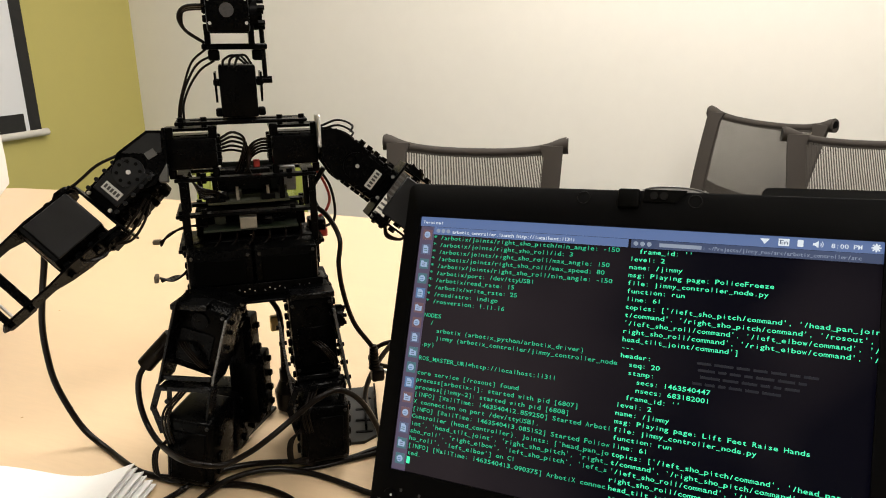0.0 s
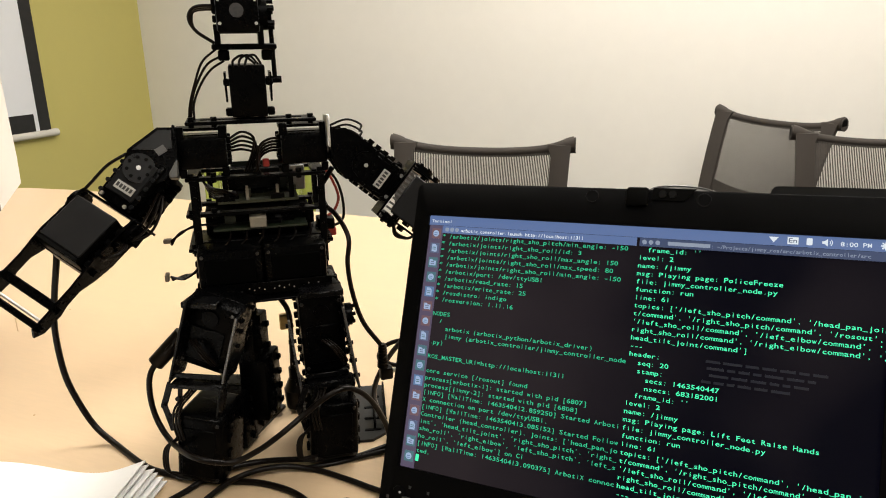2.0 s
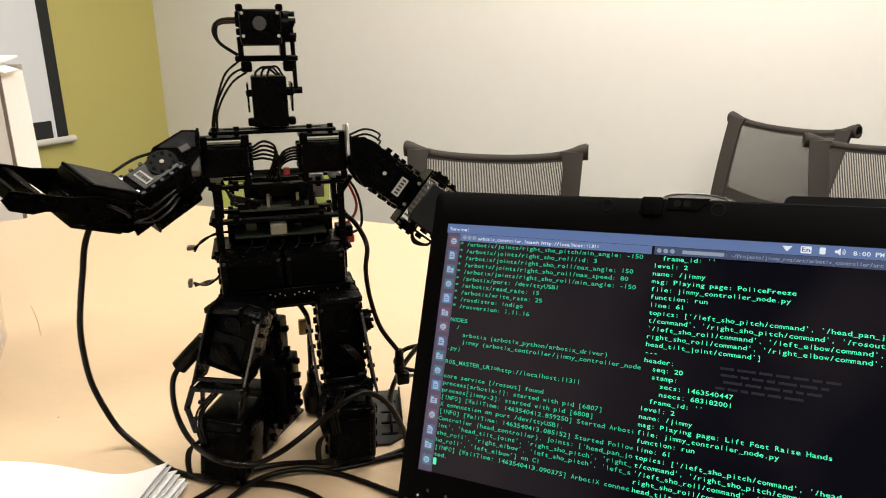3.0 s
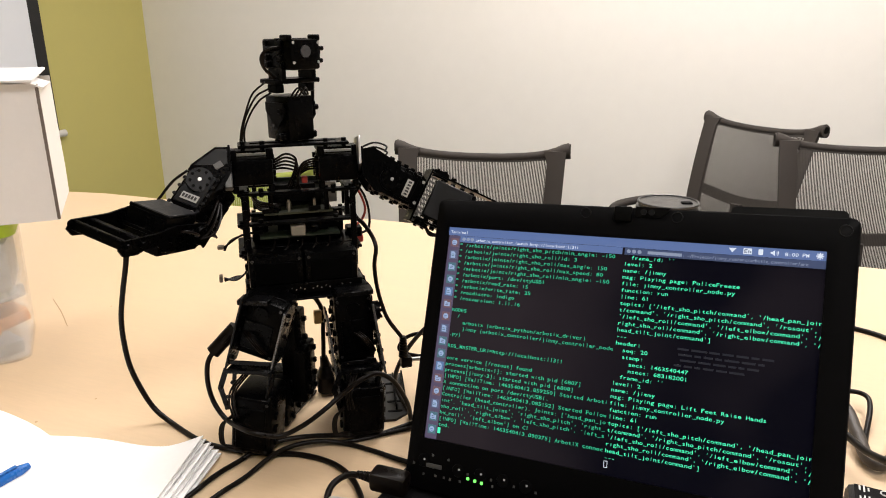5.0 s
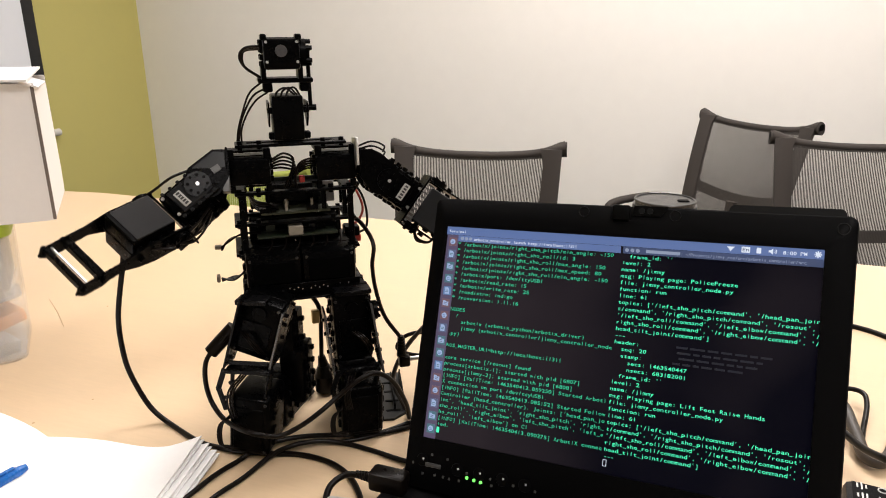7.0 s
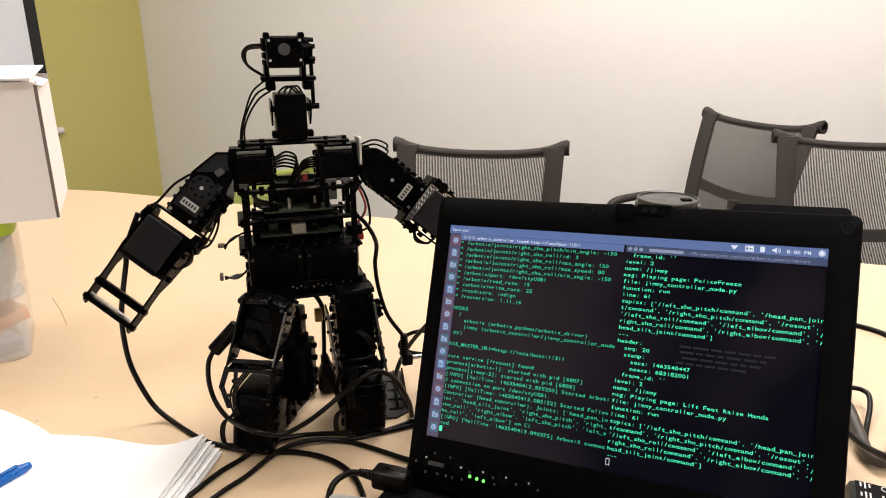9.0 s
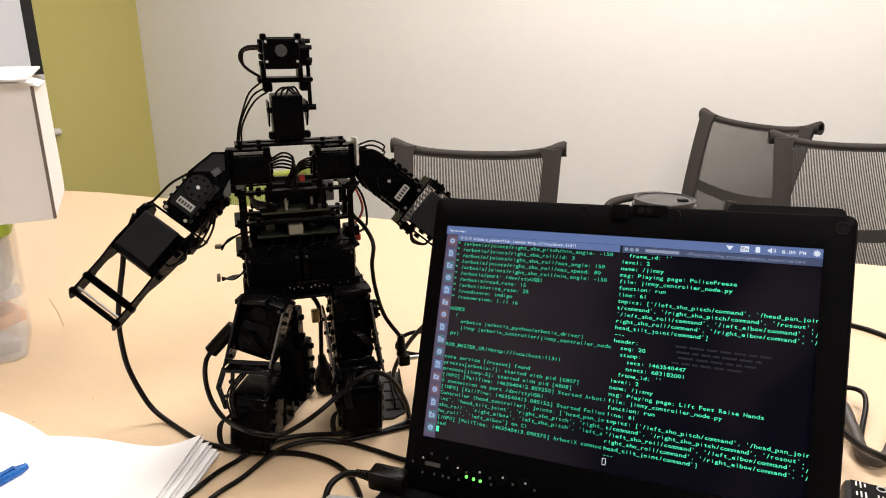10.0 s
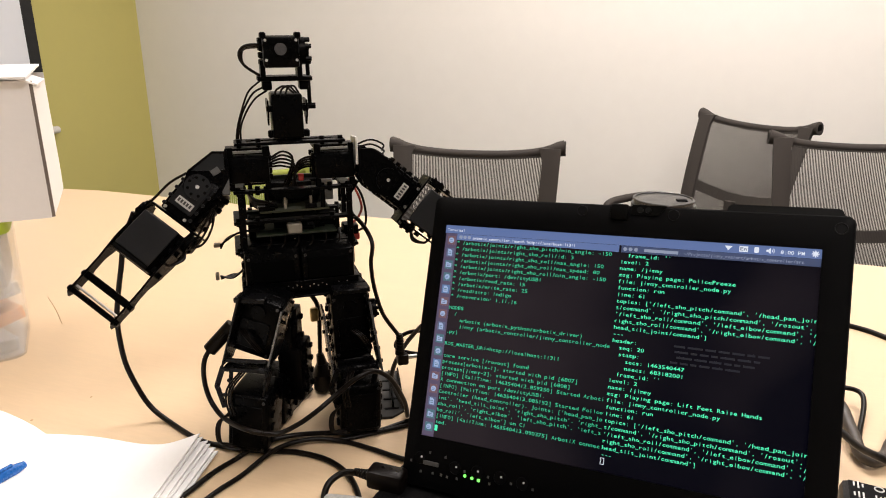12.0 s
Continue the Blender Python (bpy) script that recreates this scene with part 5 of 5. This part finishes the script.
def laptop_plug():
    t = thing("laptop_plug", pose(0, 0, 0), "grey and black video plug in the laptop's side", "plug")
    q = pose(0.012, 0.565, 0.757, 0, 0, -17.8)
    part("shell", box(B(), (-0.013, 0.0, 0.002), (0.030, 0.016, 0.016), q, 0.003), RUBBER, t)
    bm = B()
    for k in range(5):
        rod(bm, (-0.029 - k * 0.0026, 0, 0.001), (-0.0306 - k * 0.0026, 0, 0.001), 0.0042 - 0.0003 * k, 12, None, q)
    part("strain_relief", bm, RUBBER, t)
    part("lead", tube(B(), [(-0.022, 0.577, 0.757), (-0.036, 0.580, 0.755), (-0.047, 0.572, 0.750), (-0.048, 0.556, ZT), (-0.040, 0.530, ZT), (-0.050, 0.480, ZT)], 0.0026, 10), RUBBER, t)
    part("second_plug", tube(B(), [(-0.044, 0.556, 0.746), (-0.034, 0.551, 0.749), (-0.022, 0.547, 0.751), (0.004, 0.540, 0.752)], 0.0062, 12, 4), GREYP, t, "grey moulded plug")
    return t


laptop_plug()
# cables and adapter on the laptop's far side
cable("black lead on the table beyond the laptop", [(0.40, 0.98, ZT), (0.47, 0.945, ZT), (0.528, 0.905, ZT), (0.56, 0.86, ZT), (0.64, 0.80, ZT)], 0.0032)
cable("thin brown-grey bent lead beside the laptop", [(0.385, 0.735, ZT + 0.01), (0.418, 0.736, ZT + 0.012), (0.434, 0.728, ZT + 0.012), (0.430, 0.710, ZT + 0.008), (0.410, 0.676, ZT), (0.390, 0.64, ZT)], 0.0024)
cable("thick grey lead curving beside the laptop", [(0.37, 0.78, 0.765), (0.402, 0.715, 0.756), (0.397, 0.668, 0.750), (0.389, 0.636, 0.748), (0.393, 0.624, 0.748), (0.408, 0.632, 0.748), (0.430, 0.658, 0.748), (0.50, 0.73, 0.748)], 0.0056, GREYC)
cable("black lead crossing beside the adapter", [(0.35, 0.71, 0.760), (0.372, 0.655, 0.762), (0.375, 0.615, 0.766), (0.378, 0.580, 0.776), (0.40, 0.54, 0.775)], 0.0032)


def adapter():
    t = thing("power_adapter", pose(0.377, 0.527, TOP, 0, 0, 66), "black power adapter with a white-printed label", "power adapter")
    part("body", box(B(), (0, 0, 0.0145), (0.052, 0.108, 0.029), None, 0.005), LIDM, t)
    lab = part("label", box(B(), (0, 0, 0.0293), (0.045, 0.098, 0.0006)), BEZEL, t, "black label with white marks", False)
    r = random.Random(3)
    for k in range(26):
        x, y = -0.019 + (k % 4) * 0.0125, 0.043 - (k // 4) * 0.0135
        if k % 3 == 1:
            ring = [(x + 0.003 * math.cos(a), y + 0.003 * math.sin(a), 0.0298) for a in (2 * math.pi * q / 12 for q in range(13))]
            part("printed_ring", tube(B(), ring, 0.0005, 5, 1), WHITEPR, lab, "", False)
        else:
            bm = B()
            for q in range(3):
                box(bm, (x, y - 0.003 + 0.0028 * q, 0.0298), (r.uniform(0.004, 0.009), 0.0011, 0.0004))
            part("printed_bar", bm, WHITEPR, lab, "", False)


adapter()


# ------------------------------------------------------------ travel mug
def mug():
    t = thing("travel_mug", pose(0.317, 1.037, TOP), "steel travel mug with a black lid", "mug")
    part("body", rod(B(), (0, 0, 0), (0, 0, 0.105), 0.034, 32, 0.0405), STEEL, t)
    bm = rod(B(), (0, 0, 0.105), (0, 0, 0.122), 0.0425, 36, 0.0415)
    rod(bm, (0, 0, 0.122), (0, 0, 0.1275), 0.0385, 36, 0.0375)
    lid = part("lid", bm, BLACKM, t, "black screw lid")
    ring = [(0.0385 * math.cos(a), 0.0385 * math.sin(a), 0.1275) for a in (2 * math.pi * k / 32 for k in range(33))]
    part("rim", tube(B(), ring, 0.0018, 8, 1), BLACKM, lid)
    part("sip_slide", box(B(), (0.022, -0.008, 0.1280), (0.014, 0.010, 0.003), None, 0.001, 1), WEAVE, lid)


mug()


# ------------------------------------------------------------ tub and white box
def tub():
    t = thing("storage_tub", pose(-0.509, 0.815, TOP, 0, 0, 30), "clear plastic tub of small parts with a lime green lid", "tub")
    h = 0.142
    bm = B()
    for s, z0, z1 in ((0.062, 0.0, h),):
        o, i = rounded(-s, -s, s, s, 0.018), rounded(-s + 0.002, -s + 0.002, s - 0.002, s - 0.002, 0.017)
        a = [bm.verts.new((x * 0.94, y * 0.94, z0)) for x, y in o]
        b = [bm.verts.new((x, y, z1)) for x, y in o]
        c = [bm.verts.new((x, y, z1)) for x, y in i]
        d = [bm.verts.new((x * 0.94, y * 0.94, z0 + 0.002)) for x, y in i]
        n = len(a)
        for p, q in ((a, b), (b, c), (c, d)):
            for k in range(n):
                bm.faces.new((p[k], p[(k + 1) % n], q[(k + 1) % n], q[k]))
        bm.faces.new(a)
        bm.faces.new(d)
    part("body", bm, TUBM, t, "clear tapered plastic body")
    part("shelf", slab(B(), rounded(-0.056, -0.056, 0.056, 0.056, 0.016), 0.074, 0.0755, None, "Z"), TUBM, t)
    bm = slab(B(), rounded(-0.065, -0.065, 0.065, 0.065, 0.02), h, h + 0.013, None, "Z")
    part("lid", bm, LIME, t, "lime green lid")
    r = random.Random(8)
    for k in range(18):
        z = 0.010 + 0.016 * (k // 5)
        part("small_part", box(B(), (0, 0, 0), (r.uniform(0.035, 0.06), r.uniform(0.03, 0.055), 0.016), None, 0.003), (ORANGE if 4 < k < 15 else GREYP) if k < 15 else GREYP, t, "", True,
             pose(r.uniform(-0.028, 0.028), r.uniform(-0.028, 0.028), z, r.uniform(-15, 15), r.uniform(-15, 15), r.uniform(0, 180)))
    for k in range(6):
        part("small_part", box(B(), (0, 0, 0), (0.036, 0.036, 0.054), None, 0.004), GREYP, t, "", True, pose(-0.03 + 0.033 * (k % 3), -0.022 + 0.04 * (k // 3), 0.104, 0, 0, r.uniform(-20, 20)))


tub()


def white_box():
    t = thing("cardboard_box", pose(-0.3825, 0.815, 0.8952, 0, 0, 27), "white cardboard box with loose flaps on the tub", "box")
    w, d, h = 0.25, 0.150, 0.142
    for c, s in (((-w / 2, d / 2, 0.001), (w, d, 0.002)), ((-w / 2 - 0.0006, 0.001, h / 2 + 0.001), (w - 0.0015, 0.002, h - 0.002)),
                 ((-w / 2, d - 0.001, h / 2 + 0.001), (w, 0.002, h - 0.002)), ((-w + 0.001, d / 2, h / 2 + 0.001), (0.002, d - 0.004, h - 0.002))):
        part("panel", box(B(), c, s), CARD, t, "", False)
    side = slab(B(), [(0.0030, 0.002), (d - 0.003, 0.002), (d + 0.002, 0.030), (d - 0.012, h - 0.006), (0.0030, h)], -0.002, 0.0006, pose(0, 0, 0, 0, 0, 0), "X")
    part("side_flap", side, CARD, t, "", False)
    part("cut_edge", box(B(), (-0.0007, 0.0014, h / 2), (0.0030, 0.0034, h - 0.002)), CARDE, t, "dark corrugated cut edge", False)
    part("top_flap", box(B(), (-w / 2 - 0.001, d / 2 - 0.002, h + 0.0015), (w - 0.004, d + 0.008, 0.0022), pose(0, 0, 0.002, 2, 0, 0)), CARD, t, "", False)
    bm = slab(B(), [(-0.012, 0.0), (0.005, -0.006), (0.0055, -0.0045), (-0.011, 0.002)], -0.003, d * 0.55, Matrix.Translation((0, 0, h + 0.001)), "Y")
    part("tuck_flap", bm, CARD, t, "", False)


white_box()


# ------------------------------------------------------------ notebook and pen
def notebook():
    t = thing("notebook", pose(-0.148, 0.632, TOP), "open notebook with blank white pages, corner lifting", "notebook")
    w, d = 0.160, 0.26

    def sheet(lift, inset, thick):
        bm = B()
        n, mrow = 30, 8
        g = []
        for j in range(mrow + 1):
            y = -d * j / mrow
            row = []
            for i in range(n + 1):
                u = i / n
                x = -w + (w - inset) * u
                far = math.exp(-2.2 * j / mrow)
                z = lift * (0.95 - 0.45 * far * math.exp(-((u - 0.68) / 0.26) ** 2) + 0.35 * far * max(0.0, (u - 0.75) / 0.25) ** 1.5 - 0.5 * (1 - far) * u ** 4)
                row.append((x + 0.09 * y * u - 0.003 * u ** 6, y - 0.011, z))
            g.append(row)
        top = [[bm.verts.new(p) for p in row] for row in g]
        bot = [[bm.verts.new((p[0], p[1], max(0.0005, p[2] - thick))) for p in row] for row in g]
        for j in range(mrow):
            for i in range(n):
                bm.faces.new((top[j][i], top[j][i + 1], top[j + 1][i + 1], top[j + 1][i]))
                bm.faces.new((bot[j][i], bot[j + 1][i], bot[j + 1][i + 1], bot[j][i + 1]))
        for j in range(mrow):
            for i in (0, n):
                bm.faces.new((top[j][i], top[j + 1][i], bot[j + 1][i], bot[j][i]))
        for i in range(n):
            for j in (0, mrow):
                bm.faces.new((top[j][i], bot[j][i], bot[j][i + 1], top[j][i + 1]))
        return bm
    for k in range(6):
        part("page", sheet(0.0035 + 0.0028 * k, 0.001 + 0.0030 * k - 0.0012 * (k % 2), 0.0013), PAPER, t)
    # the left-hand page bows up before the spine
    bm = B()
    g = []
    for j in range(7):
        y = -d * j / 6 + 0.020
        g.append([(-w - 0.17 + 0.17 * i / 14, y - 0.018 * (i / 14) ** 2, 0.004 + 0.030 * math.sin(math.pi * min(1, 0.22 + i / 14 * 0.77)) ** 0.7) for i in range(15)])
    top = [[bm.verts.new(p) for p in row] for row in g]
    bot = [[bm.verts.new((p[0], p[1], 0.001)) for p in row] for row in g]
    for j in range(6):
        for i in range(14):
            bm.faces.new((top[j][i], top[j][i + 1], top[j + 1][i + 1], top[j + 1][i]))
            bm.faces.new((bot[j][i], bot[j + 1][i], bot[j + 1][i + 1], bot[j][i + 1]))
        for i in (0, 14):
            bm.faces.new((top[j][i], top[j + 1][i], bot[j + 1][i], bot[j][i]))
    for i in range(14):
        for j in (0, 6):
            bm.faces.new((top[j][i], bot[j][i], bot[j][i + 1], top[j][i + 1]))
    part("page_block", bm, PAPER, t)


notebook()


def pen():
    t = thing("ballpoint_pen", pose(-0.294, 0.564, TOP + 0.0190, 0, 0, 66), "blue plastic ballpoint pen lying on the notebook", "pen")
    part("barrel", rod(B(), (0.004, 0, 0), (-0.125, 0, 0), 0.0044, 20, 0.0046), PENB, t)
    part("cap_end", rod(B(), (0.004, 0, 0), (0.012, 0, 0), 0.0044, 20, 0.0026), PENB, t)
    part("clip", box(B(), (-0.014, 0, 0.0052), (0.034, 0.0032, 0.0016), None, 0.0006, 1), PENB, t)


pen()


# ------------------------------------------------------------ what moves
ARM_KEYS = [(0.0, 17, 46, 14), (0.2, 16, 45, 15), (0.4, 17, 44, 22), (0.6, 13, 45, 9), (0.8, 16, 43, 15), (0.9, 18, 39, 30), (1.0, 19, 36, 42), (1.1, 17, 42, 25), (1.2, 15, 45, 12), (1.3, 15, 46, 10), (1.4, 16, 42, 22), (1.5, 18, 39, 37), (1.6, 22, 36, 46), (1.8, 20, 40, 25), (1.9, 20, 42, 14), (2.0, 23, 40, 11), (2.1, 24, 40, 25), (2.2, 29, 39, 42), (2.3, 40, 46, 50), (2.4, 45, 46, 50), (2.5, 45, 46, 50), (2.7, 45, 45, 48), (3.0, 44, 51, 50), (3.2, 42, 48, 47), (3.5, 38, 44, 44), (3.7, 34, 42, 47), (4.5, 33, 38, 52), (5.3, 34, 33, 57), (5.5, 34, 33, 57), (5.8, 34, 33, 57), (5.9, 32, 38, 38), (6.0, 31, 42, 21), (6.1, 23, 44, 8), (6.2, 17, 44, 2), (6.5, 20, 45, 8), (6.7, 21, 46, 9), (6.8, 23, 50, 13), (7.0, 26, 51, 26), (7.2, 31, 54, 34), (8.0, 27, 48, 30), (8.6, 16, 41, 1), (8.8, 15, 40, 0), (9.0, 15, 41, 0), (9.2, 20, 46, 7), (9.4, 29, 44, 33), (9.5, 26, 42, 22), (9.6, 14, 40, 2), (9.8, 17, 42, 5), (10.0, 18, 43, 6), (10.2, 21, 39, 26), (10.4, 17, 43, 6), (10.6, 17, 43, 6), (10.8, 23, 38, 34), (11.0, 25, 37, 37), (11.2, 16, 42, 8), (11.35, 24, 40, 22), (11.5, 31, 37, 35), (11.65, 24, 40, 20), (11.8, 16, 43, 8), (12.0, 16, 43, 8)]
LEFT_KEYS = [(0.0, 5, 50, 22), (2.2, 5, 50, 22), (3.2, 7, 51, 22), (3.7, 9, 53, 20), (5.3, 13, 61, 15), (5.8, 13, 61, 15), (6.0, 9, 55, 20), (6.2, 5, 50, 22), (6.7, 5, 50, 22), (7.0, 7, 52, 22), (7.2, 9, 54, 22), (8.0, 7, 52, 22),
             (8.6, 5, 49, 22), (9.2, 5, 50, 22), (9.4, 7, 52, 22), (9.6, 5, 49, 22), (11.2, 5, 49, 22), (11.5, 4, 45, 20), (11.8, 5, 49, 22), (12.0, 5, 50, 22)]
HEAD_KEYS = [(0.0, 0), (3.0, 0), (3.7, 2), (4.5, 22), (5.3, 31), (5.7, 31), (6.0, 9), (6.2, 0), (12.0, 0)]


def motions():
    for side, parts, keys in ((-1, ARM_R, ARM_KEYS), (1, ARM_L, LEFT_KEYS)):
        for k, ob in enumerate(parts):
            walk(ob, [(t, arm_poses(side, a, b, c)[k]) for t, a, b, c in keys])
    walk(head, [(t, pose(*NECK, 0, 0, a)) for t, a in HEAD_KEYS])


motions()
